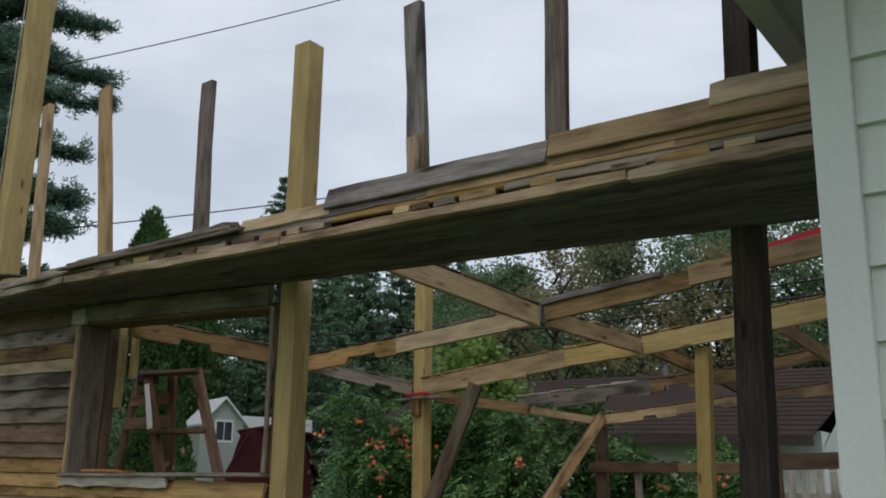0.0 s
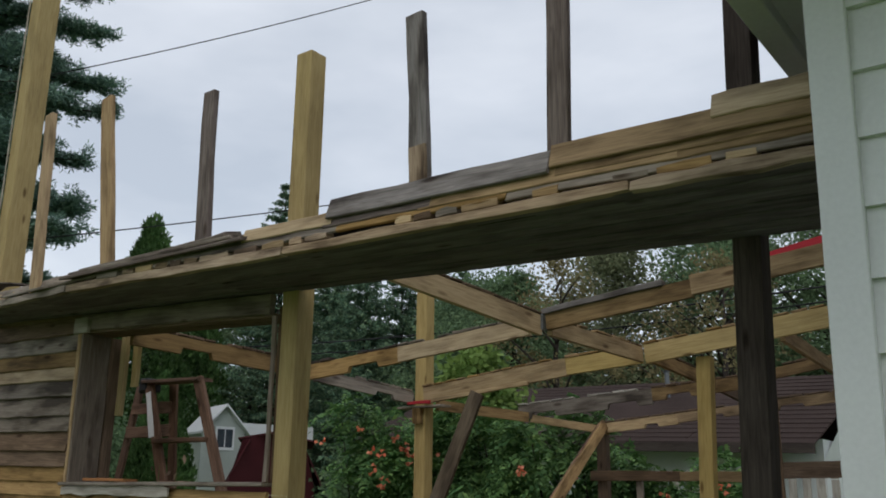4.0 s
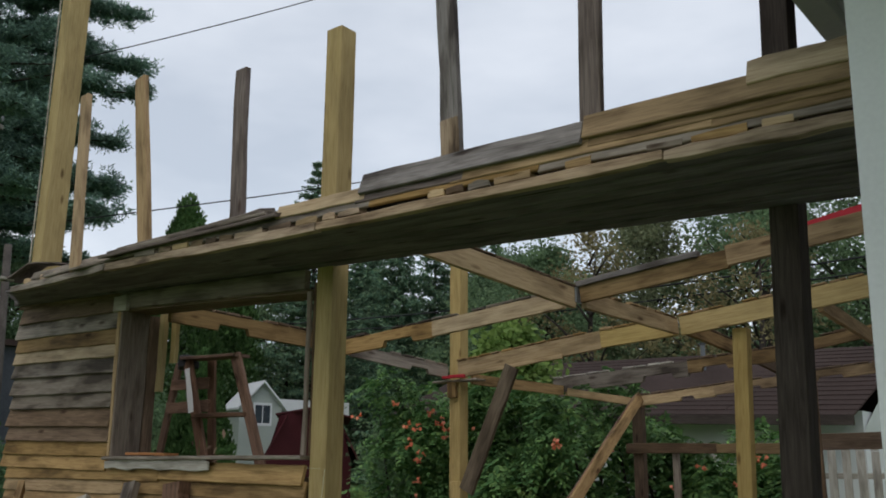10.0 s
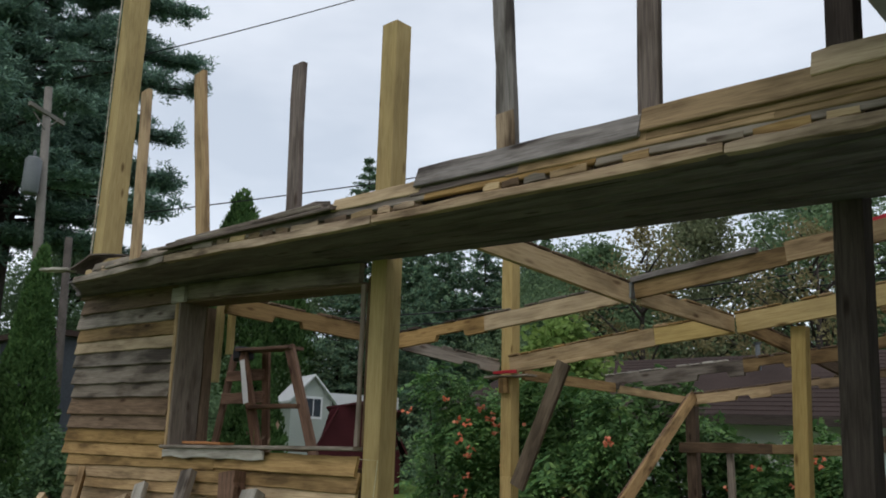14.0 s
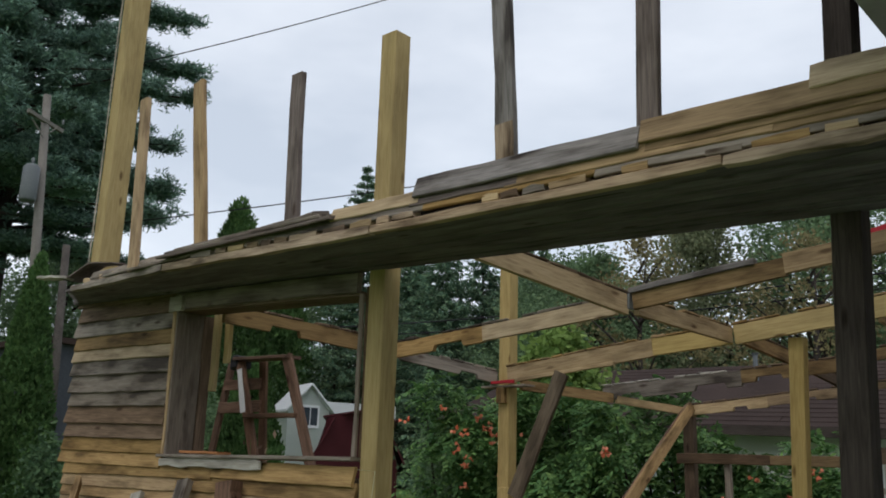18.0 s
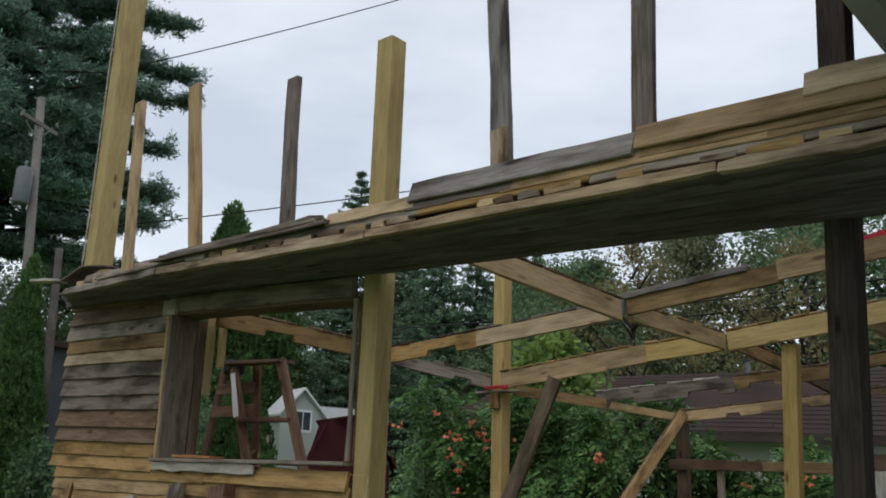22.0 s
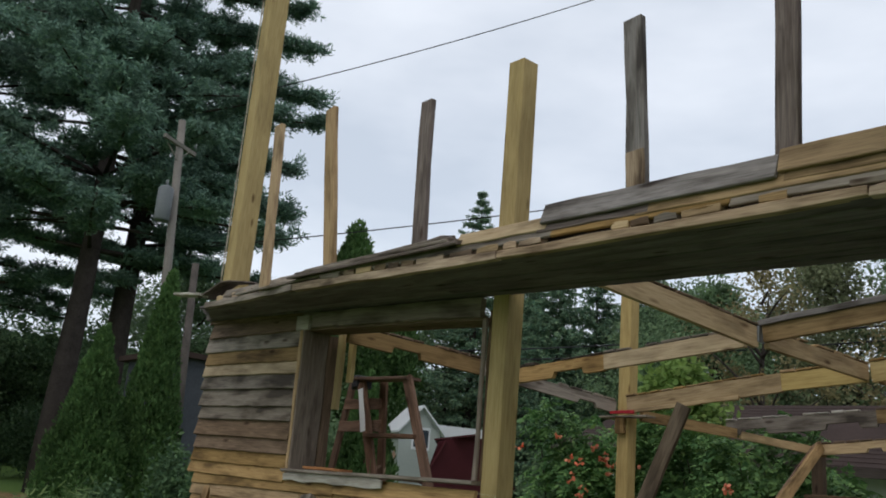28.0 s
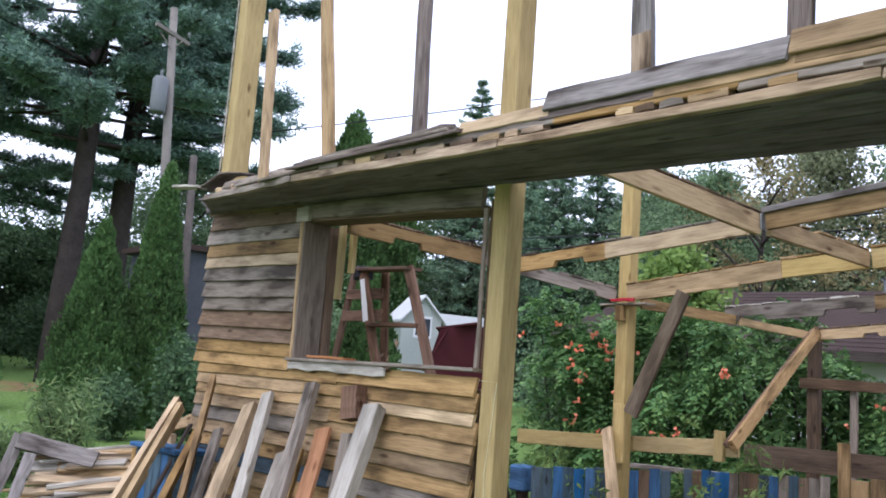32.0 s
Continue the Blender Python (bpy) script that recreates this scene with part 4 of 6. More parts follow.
def broadleaf(at, height, radius, seed, label, material, bark=None, clumps=46, per=130, size=0.26, low=0.25, name="tree", gaps=0.0, clump=(0.15, 0.27)):
    """A leafy tree: tapered trunk, forking limbs, many small leaves in clumps."""
    r, g = random.Random(seed), np.random.default_rng(seed)
    t = thing(name, at, label, "tree")
    trunk = [(0, 0, -0.3), (0.15 * r.uniform(-1, 1), 0.15 * r.uniform(-1, 1), height * 0.3), (0.3 * r.uniform(-1, 1), 0.3 * r.uniform(-1, 1), height * 0.62), (0.2, 0.1, height * 0.9)]
    rr = 0.014 * height + 0.04
    pieces = [tube(trunk, [rr * 1.2, rr * 0.85, rr * 0.5, rr * 0.12], 8)]
    cen = []
    for k in range(clumps):
        u = low + (1 - low) * (k + r.random()) / clumps
        a = r.uniform(0, 6.283)
        prof = math.sin(min(1.0, (u - low) / (1 - low) * 0.86 + 0.16) * math.pi) ** 0.7
        rad = radius * prof * r.uniform(0.35, 1.05)
        p = Vector((math.cos(a) * rad, math.sin(a) * rad, u * height))
        if k % 2 == 0:
            b0 = Vector((0, 0, max(height * 0.15, p.z - rad * 0.8 - 0.3)))
            pieces.append(tube([b0, b0.lerp(p, 0.5) + Vector((0, 0, 0.1)), p], [rr * 0.35, rr * 0.2, 0.012], 5))
        if r.random() >= gaps:
            cen.append((p.x, p.y, p.z, radius * r.uniform(*clump)))
    v, f = join(pieces)
    raw("trunk", v, f, bark or M_BARK, t, t.matrix_basis.copy(), True)
    c = np.array(cen)
    base = np.repeat(c[:, :3], per, 0) + g.normal(size=(len(c) * per, 3)) * np.repeat(c[:, 3], per)[:, None] * np.array([1, 1, 0.75])
    v, f = leaves(g, base, size, 0.6, 0.2)
    leaf_object("crown", v, f, material, t)
    return t


def shrub(at, radius, height, seed, label, material, n=2600, size=0.11, aspect=0.5, name="shrub", up=0.0, droop=0.2):
    r, g = random.Random(seed), np.random.default_rng(seed)
    t = thing(name, at, label, "shrub")
    stems = []
    tips = []
    for k in range(14):
        a, e = r.uniform(0, 6.283), r.uniform(0.2, 1.0)
        tip = Vector((math.cos(a) * radius * e * 0.8, math.sin(a) * radius * e * 0.8, height * r.uniform(0.6, 1.0) * (1.1 - 0.4 * e)))
        stems.append(tube([(0, 0, -0.1), tip * 0.5 + Vector((0, 0, 0.12 * height)), tip], [0.02, 0.012, 0.004], 5))
        tips.append(tip)
    v, f = join(stems)
    raw("stem", v, f, M_BARK, t, t.matrix_basis.copy())
    ti = g.integers(0, len(tips), n)
    u = g.uniform(0.25, 1.08, n)[:, None]
    c = np.array([tuple(p) for p in tips])[ti] * u + g.normal(0, radius * 0.20, (n, 3)) + np.array([0, 0, 0.08 * height])
    c[:, 2] = np.abs(c[:, 2])
    v, f = leaves(g, c, size, aspect, droop, up)
    leaf_object("leaves", v, f, material, t)
    return t


def on(x, y):
    return (x, y, gz(x, y))


pine(on(-25.5, 6.15), 26, 6.6, 3, "tall old white pine with dark needles and a bare lower trunk", first=0.30, trunk_r=0.42)
pine(on(-28.7, 8.9), 27, 6.0, 8, "tall old white pine with dark layered limbs", first=0.30, trunk_r=0.5,
     long_limbs=((17.3, 1.19, 6.4), (15.75, 1.10, 6.5), (15.9, 1.45, 4.5), (13.6, 1.19, 5.7), (11.8, 1.19, 5.5), (12.0, 0.8, 4.2), (10.3, 1.25, 4.2), (19.3, 1.19, 5.6), (20.9, 1.1, 5.2), (18.3, 1.5, 4.8), (14.6, 1.4, 4.0)))
pine(on(-31.5, 2.6), 24, 7.5, 12, "tall old white pine at the lawn's edge", first=0.26)
pine(on(-34.0, -2.5), 20, 6.5, 17, "white pine with low limbs at the lawn's edge", tufts=9, first=0.12)
conifer(on(-13.26, 2.55), 3.92, 0.70, 21, "cone-shaped green arborvitae on the lawn", L_ARB)
conifer(on(-13.30, 3.72), 5.30, 0.62, 22, "tall narrow green arborvitae", L_ARB, clumps=520)
conifer(on(-8.0, 5.05), 3.3, 0.50, 29, "narrow dark green arborvitae behind the shed", L_ARB, belly=0.5)
conifer(on(-16.6, 1.0), 2.6, 0.8, 23, "low green arborvitae on the lawn", L_ARB, clumps=360)
conifer(on(-33.2, 22.2), 13.7, 2.7, 24, "pointed green conifer beyond the shed", L_ARB, clumps=520, size=0.22, belly=0.3)
conifer(on(-32.2, 24.3), 12.5, 1.9, 25, "slender green conifer beyond the shed", L_ARB, clumps=420, size=0.20, belly=0.3)
spruce(on(-29.6, 27.5), 16.6, 4.2, 26, "tall spruce with drooping boughs", L_CONE)
spruce(on(-23.8, 27.5), 12.5, 4.2, 27, "broad dark green spruce tree", L_CONE)
spruce(on(-21.0, 31.5), 11.8, 4.2, 28, "dark green spruce in the tree line", L_CONE)
spruce(on(-26.7, 28.8), 13.0, 4.4, 34, "dark green spruce in the tree line", L_CONE)
spruce(on(-22.8, 32.5), 12.8, 4.6, 35, "dark green spruce in the tree line", L_CONE)
spruce(on(-24.0, 30.5), 12.6, 4.2, 37, "dark green spruce in the tree line", L_CONE)
spruce(on(-30.5, 32.0), 13.5, 4.6, 36, "dark green spruce in the tree line", L_CONE)
for k, (x, y, h, rd, mt, lb) in enumerate((
        (-35, 22.5, 10, 4.5, L_TREE, "green leafy tree in the tree line"), (-33, 29, 11, 4.5, L_TREE, "green leafy tree in the tree line"),
        (-14.5, 26, 9.2, 3.6, L_TREE, "green leafy tree in the tree line"), (-11.5, 29, 11.0, 4.0, L_TREE2, "olive leafy tree in the tree line"),
        (-7.5, 30, 12.0, 4.2, L_TREE, "green leafy tree in the tree line"), (-3.5, 31, 12.5, 4.5, L_TREE, "tall green tree in the tree line"),
        (0.5, 33, 12.0, 4.5, L_TREE, "tall green tree in the tree line"), (5.0, 32, 12, 4.5, L_TREE2, "olive leafy tree in the tree line"),
        (-19, 30, 10.1, 4.4, L_TREE, "green leafy tree in the tree line"), (-36, 15, 10, 4, L_TREE, "green tree at the back of the lawn"),
        (-40, 3, 8, 4, L_TREE, "green tree at the back of the lawn"), (-39, -3, 9, 4.5, L_TREE2, "olive tree at the back of the lawn"))):
    broadleaf(on(x, y), h + gz(x, y) * 0, rd, 40 + k, lb, mt, clumps=150, per=230, size=0.17, low=0.06, clump=(0.08, 0.15))
broadleaf(on(-9.9, 21.0), 8.6, 2.6, 60, "thin tree with sparse rust-brown leaves", L_RUST, clumps=46, per=110, size=0.13, gaps=0.05, clump=(0.07, 0.14), low=0.15)
broadleaf(on(-5.2, 22.5), 8.3, 2.8, 61, "half-bare tree with brown leaves", L_RUST, clumps=46, per=110, size=0.13, gaps=0.05, clump=(0.07, 0.14), low=0.15)
broadleaf(on(-3.95, 7.9), 3.5, 0.75, 62, "bright green sapling behind the vine", L_BRIGHT, clumps=44, per=190, size=0.14, low=0.45, name="sapling")
for k, (x, y, rd, h, mt) in enumerate(((-9.6, 2.55, 0.62, 1.65, L_SHRUB), (-10.3, 3.3, 0.6, 1.55, L_SHRUB), (-11.2, 2.2, 0.6, 0.9, L_SHRUB), (-30, 4.4, 1.3, 2.0, L_SHRUB), (-33, 8.5, 1.8, 2.8, L_SHRUB), (-34, 4.6, 1.8, 2.6, L_SHRUB), (-31, 0.0, 1.4, 2.0, L_SHRUB),
                                      (-6.8, 8.6, 1.0, 2.2, L_TREE), (-13.0, 7.6, 1.1, 2.9, L_TREE))):
    shrub(on(x, y), rd, h, 80 + k, "dense dark green garden shrub" if mt is L_SHRUB else "leafy green undergrowth between the trees", mt, n=int(5200 * max(1, rd)), size=0.075 + 0.035 * rd)


def far_woods(name, x0, x1, y0, y1, h0, h1, n, seed, label, material):
    """The closed wood behind the nearer trees, leaf clump by leaf clump."""
    g = np.random.default_rng(seed)
    per = 70
    m = n // per
    u = g.uniform(0, 1, m)
    px, py = x0 + (x1 - x0) * u + g.normal(0, 1.2, m), y0 + (y1 - y0) * u + g.normal(0, 1.2, m)
    top = h0 + (h1 - h0) * u + 1.3 * np.sin(u * 31 + seed) + 0.9 * np.sin(u * 77) + 0.6 * np.sin(u * 190)
    pz = 1.0 + (top - 1.0) * g.uniform(0, 1, m) ** 0.85
    c = np.repeat(np.stack([px, py, pz], 1), per, 0)
    c = c + g.normal(0, 1, c.shape) * np.repeat(g.uniform(0.22, 0.46, m), per)[:, None] * np.array([1, 1, 0.7])
    deep = n // 5
    u = g.uniform(0, 1, deep)
    away = -1.0 if x1 - x0 < 10 else 1.0
    ix, iy = x0 + (x1 - x0) * u, y0 + (y1 - y0) * u
    ix, iy = (ix + away * g.uniform(2.0, 4.0, deep), iy) if away < 0 else (ix, iy + g.uniform(2.0, 4.0, deep))
    iz = 0.6 + (h0 + (h1 - h0) * u - 2.2) * g.uniform(0, 1, deep)
    va, f = leaves(g, c, 0.21, 0.6, 0.2)
    vb, f = leaves(g, np.stack([ix, iy, iz], 1), 0.65, 0.75, 0.2)
    v = np.concatenate([va, vb])
    f = np.arange(len(v)).reshape(-1, 4)
    return tagged(leaf_object(name, v, f, material, None), label, "woods", kind="stuff")


far_woods("far_woods", -44, 22, 37, 41, 8.6, 10.6, 260000, 3, "closed green wood behind the nearer trees", L_TREE)
far_woods("far_woods", -46, -44, -30, 36, 8.5, 10.5, 200000, 4, "closed green wood behind the lawn", L_SHRUB)
shrub(on(-6.6, -0.1), 0.6, 1.15, 95, "feathery pale green willow shrub on the lawn", L_WILLOW, n=4200, size=0.11, aspect=0.16, up=0.5, droop=0.0)
shrub(on(-7.3, -0.5), 0.5, 0.7, 96, "feathery pale green willow shrub on the lawn", L_WILLOW, n=2600, size=0.11, aspect=0.16, up=0.5, droop=0.0)


# ---- trumpet vine behind the shed ----
def vine_bank():
    r, g = random.Random(5), np.random.default_rng(5)
    t = thing("trumpet_vine", on(-2.8, 6.7), "dense trumpet vine with orange flowers", "vine")
    base = Vector(t.location)
    cen, flow, stems = [], [], []
    for k in range(150):
        u = k / 149
        x = -4.95 + 5.6 * u
        y = 6.0 + 0.5 * math.sin(u * 9) + 0.9 * u
        top = 2.72 - 0.42 * u - 0.55 * min(1.0, max(0.0, (u - 0.70) / 0.08)) + 0.16 * math.sin(u * 23) + 0.12 * math.sin(u * 51)
        for j in range(30):
            q = r.random() ** 0.75
            z = gz(x, y) + (top - gz(x, y)) * q
            mound = 0.22 * math.sin(x * 5.1 + z * 2.3) + 0.18 * math.sin(x * 2.3 - z * 4.7 + 1.3) + 0.10 * math.sin(x * 11 + z * 7)
            cen.append((x + r.gauss(0, 0.10), y - 0.45 + 0.35 * q - mound + r.gauss(0, 0.07), z + r.gauss(0, 0.06)))
        if k % 6 == 0:
            stems.append(tube([(x, y + 0.2, gz(x, y) - 0.1), (x + 0.1, y + 0.1, 1.0), (x - 0.1, y, top - 0.2)], [0.03, 0.02, 0.008], 5))
        if r.random() < 0.21 and u > 0.05:
            flow.append((x + r.gauss(0, 0.2), y - 1.12 + r.gauss(0, 0.07), 0.9 + (top - 1.15) * r.random() ** 0.6))
    v, f = join(stems)
    raw("stem", v, f, M_BARK, t)
    c = np.array(cen)
    nf, nl = len(c), 11
    d = np.stack([g.normal(0, 0.75, nf), -np.abs(g.normal(0.55, 0.4, nf)), g.normal(0.05, 0.35, nf)], 1)
    d /= np.linalg.norm(d, axis=1)[:, None]
    side = np.cross(d, np.array([0, 0, 1.0]) + g.normal(0, 0.25, (nf, 3)))
    side /= np.linalg.norm(side, axis=1)[:, None]
    fl = g.uniform(0.18, 0.34, nf)
    quads = []
    for k in range(nl):
        u = (k // 2 + 1) / 6.0
        sgn = 0.0 if k == nl - 1 else (1.0 if k % 2 else -1.0)
        o = c + d * (fl * u)[:, None] - np.array([0, 0, 1.0]) * (fl * 0.55 * u * u)[:, None]
        ax = side * sgn * 0.85 + d * (0.45 if sgn else 1.0) + np.array([0, 0, -0.45]) + g.normal(0, 0.15, (nf, 3))
        ax /= np.linalg.norm(ax, axis=1)[:, None]
        ac = np.cross(ax, np.cross(side, d)) + g.normal(0, 0.12, (nf, 3))
        ac /= np.linalg.norm(ac, axis=1)[:, None] + 1e-9
        ll = (fl * 0.36 * (1.15 - 0.4 * u))[:, None]
        quads.append(np.stack([o, o + ax * ll * 0.4 + ac * ll * 0.24, o + ax * ll, o + ax * ll * 0.4 - ac * ll * 0.24], 1))
    v = np.concatenate(quads, 0).reshape(-1, 3) - np.array(base)
    f = np.arange(len(v)).reshape(-1, 4)
    leaf_object("leaves", v, f, L_VINE, t)
    n = 9000
    u = g.uniform(0, 1, n)
    bx = -4.95 + 5.6 * u
    bz = -0.1 + (2.45 - 0.42 * u - 0.55 * np.clip((u - 0.70) / 0.08, 0, 1)) * g.uniform(0, 1, n)
    by = 6.55 + 0.9 * u + g.normal(0, 0.15, n)
    v, f = leaves(g, np.stack([bx, by, bz], 1) - np.array(base), 0.17, 0.6, 0.4)
    leaf_object("inner_leaves", v, f, L_VINE, t)
    fp = []
    for p in flow:
        for q in range(r.randint(3, 6)):
            b = Vector(p) + Vector((r.gauss(0, 0.045), r.gauss(0, 0.04), r.gauss(0, 0.035)))
            d = Vector((r.gauss(0, 0.7), -0.8, r.gauss(-0.1, 0.6))).normalized()
            fp.append(tube([b, b + d * 0.05, b + d * 0.064], [0.006, 0.011, 0.024], 6))
    v, f = join(fp)
    tagged(raw("blossom", v, f, L_FLOWER, t), "clusters of orange trumpet flowers", kind="stuff")


vine_bank()


# ---- neighbouring buildings ----
def grey_cottage():
    t = thing("grey_cottage", on(-24, 19.9), "small grey-green house with a white-trimmed gable", "house")
    gx, y0, y1, ze, zr = -24.0, 18.92, 20.68, 4.0, 4.93
    ym = (y0 + y1) / 2
    zb = gz(-24, 20) - 0.2
    bm = bmesh.new()
    p = [(y0, zb), (y1, zb), (y1, ze), (ym, zr - 0.05), (y0, ze)]
    a = [bm.verts.new((gx, y, z)) for y, z in p]
    b = [bm.verts.new((gx - 1.6, y, z)) for y, z in p]
    bm.faces.new(a)
    bm.faces.new(b[::-1])
    for i in range(5):
        bm.faces.new((a[i], b[i], b[(i + 1) % 5], a[(i + 1) % 5]))
    part("wall", bm, M_GREYSIDE, t)
    z = zb
    while z < 3.4:
        boxed("lap_board", gx - 0.01, gx + 0.03, y0, y1, z, z + 0.10, M_GREYSIDE, t, 0.0)
        z += 0.115
    for s in (-1, 1):
        yo = ym + s * 1.03
        bm = bmesh.new()
        q = [(gx + 0.25, ym, zr), (gx + 0.25, yo, ze - 0.16), (gx - 1.7, yo, ze - 0.16), (gx - 1.7, ym, zr)]
        lo = [bm.verts.new(c) for c in q]
        hi = [bm.verts.new((c[0], c[1], c[2] + 0.09)) for c in q]
        bm.faces.new(lo)
        bm.faces.new(hi[::-1])
        for i in range(4):
            bm.faces.new((lo[i], lo[(i + 1) % 4], hi[(i + 1) % 4], hi[i]))
        part("roof", bm, M_ROOFWHITE, t, "pale metal roof with white verge")
    w = boxed("window", gx + 0.02, gx + 0.06, 19.46, 20.24, 3.26, 4.15, M_ROOFWHITE, t, 0.0, "white-framed window")
    for q in ((19.54, 19.83), (19.87, 20.16)):
        boxed("pane", gx + 0.05, gx + 0.07, q[0], q[1], 3.36, 4.05, M_GLASS, w, 0.0)
    boxed("side_wing", gx - 6, gx - 1.2, 20.9, 24.0, zb, 4.0, M_GREYSIDE, t, 0.0)
    bm = bmesh.new()
    q = [bm.verts.new(c) for c in ((gx - 1.0, 20.6, 4.42), (gx - 1.0, 24.2, 4.42), (gx - 1.0, 24.2, 3.75), (gx - 1.0, 20.6, 3.75), (gx - 6, 20.6, 4.45), (gx - 6, 24.2, 4.45))]
    bm.faces.new((q[0], q[1], q[2], q[3]))
    bm.faces.new((q[0], q[4], q[5], q[1]))
    part("wing_roof", bm, M_ROOFWHITE, t)
    t.matrix_basis = t.matrix_basis @ pose(0, 0, 0, 0, 0, -18)


grey_cottage()


def red_barn():
    t = thing("red_barn", on(-17.5, 16.5), "dark red gambrel-roofed garden barn", "barn")
    gx, zb = -17.5, gz(-17.5, 16) - 0.2
    prof = [(14.5, zb), (14.55, 1.8), (15.05, 3.17), (16.4, 3.52), (17.75, 3.17), (18.25, 1.8), (18.25, zb)]
    bm = bmesh.new()
    a = [bm.verts.new((gx, y, z)) for y, z in prof]
    b = [bm.verts.new((gx - 3, y + 3.0, z)) for y, z in prof]
    bm.faces.new(a)
    bm.faces.new(b[::-1])
    for i in range(7):
        bm.faces.new((a[i], b[i], b[(i + 1) % 7], a[(i + 1) % 7]))
    part("wall", bm, M_BARN, t)
    for (ya, za), (yb, zb2) in zip(prof[1:5], prof[2:6]):
        board("roof_panel", (gx + 0.12, (ya + yb) / 2, (za + zb2) / 2 + 0.03), (gx - 3.1, (ya + yb) / 2 + 3.1, (za + zb2) / 2 + 0.03), math.hypot(yb - ya, zb2 - za) + 0.06, 0.05,
              (0, za - zb2, yb - ya), M_BARN, t, seg=2, jit=0.0)


red_barn()


def brown_roofed_house():
    t = thing("neighbour_house", on(-1.5, 13), "low cream house with a brown shingled roof", "house")
    boxed("wall", -9.0, 0.05, 12.2, 18, 0.2, 2.5, M_WHITE, t, 0.0)
    bm = bmesh.new()
    q = [bm.verts.new(c) for c in ((-9.6, 11.4, 2.74), (0.13, 11.4, 2.37), (0.45, 14.6, 3.84), (-9.6, 14.6, 4.05), (0.13, 17.8, 2.37), (-9.6, 17.8, 2.74))]
    bm.faces.new((q[0], q[1], q[2], q[3]))
    bm.faces.new((q[3], q[2], q[4], q[5]))
    roof = part("roof", bm, M_SHINGLE, t, "brown asphalt shingle roof")
    for k in range(16):
        s = (k + 0.5) / 16
        a, b = Vector((-9.6, 11.4, 2.74)).lerp(Vector((-9.6, 14.6, 4.05)), s), Vector((0.13, 11.4, 2.37)).lerp(Vector((0.45, 14.6, 3.84)), s)
        for j in range(9):
            board("shingle_course", a.lerp(b, j / 9) + Vector((0, 0, 0.01)), a.lerp(b, (j + 0.99) / 9) + Vector((0, 0, 0.01)), 0.24, 0.022, (0, -0.38, 1), M_SHINGLE, roof, seg=2, jit=0.003)
    board("fascia", (-9.6, 11.38, 2.67), (0.13, 11.38, 2.30), 0.16, 0.03, (0, -1, 0), M_DARK, t)
    bm = bmesh.new()
    q = [bm.verts.new(c) for c in ((0.06, 12.2, 2.2), (0.06, 17.2, 2.2), (0.3, 14.6, 3.75))]
    bm.faces.new(q)
    part("gable", bm, M_WHITE, t)
    v, f = tube([(-3.2, 13.6, 3.5), (-3.2, 13.6, 4.0), (-3.2, 13.6, 4.05)], [0.05, 0.05, 0.09], 8)
    raw("vent_pipe", v, f, M_METAL, t)


brown_roofed_house()

fence = thing("picket_fence", on(0.5, 9.5), "weathered grey-white picket fence", "fence")
for k in range(22):
    x = -2.2 + 0.19 * k
    b = board("picket", (x, 9.5, gz(x, 9.5)), (x, 9.5, 1.78 + 0.03 * math.sin(k)), 0.11, 0.02, (0, -1, 0), M_SILVER, fence, seg=3)
    bm = bmesh.new()
    q = [bm.verts.new(c) for c in ((x - 0.055, 9.49, 1.78), (x + 0.055, 9.49, 1.78), (x, 9.49, 1.93), (x - 0.055, 9.51, 1.78), (x + 0.055, 9.51, 1.78), (x, 9.51, 1.93))]
    bm.faces.new(q[:3])
    bm.faces.new(q[5:2:-1])
    bm.faces.new((q[0], q[2], q[5], q[3]))
    bm.faces.new((q[1], q[4], q[5], q[2]))
    part("picket_point", bm, M_SILVER, b)
for z in (0.7, 1.45):
    board("rail", (-2.3, 9.53, z), (2.0, 9.53, z), 0.08, 0.03, (0, -1, 0), M_SILVER, fence)

# red curved panel on its post, beyond the dark post
red = thing("red_awning", on(1.5, 5.0), "curved red metal awning edge on a post", "awning")
bm = bmesh.new()
prev = None
for i in range(12):
    u = i / 11
    x = 1.40 + 1.4 * u
    z = 3.655 + 0.20 * (x - 1.5) - 0.05 * (x - 1.5) ** 2
    cur = [bm.verts.new((x, 5.0, z)), bm.verts.new((x, 5.0, z + 0.195)), bm.verts.new((x, 5.04, z + 0.195)), bm.verts.new((x, 5.04, z))]
    if prev:
        for k in range(4):
            bm.faces.new((prev[k], prev[(k + 1) % 4], cur[(k + 1) % 4], cur[k]))
    prev = cur
part("panel", bm, M_RED, red)
board("post", (1.44, 5.06, -0.2), (1.44, 5.06, 3.75), 0.06, 0.05, (0, -1, 0), M_BROWN, red)

# dark outbuilding among the trees
out = thing("dark_outbuilding", on(-18.5, 7.6), "dark grey outbuilding half hidden by trees", "shed")
boxed("wall", -21.5, -18.6, 6.5, 10.2, 0.1, 4.5, M_OUT, out, 0.0)
boxed("roof", -21.8, -18.4, 6.3, 10.4, 4.5, 4.65, M_SHINGLE, out, 0.0)


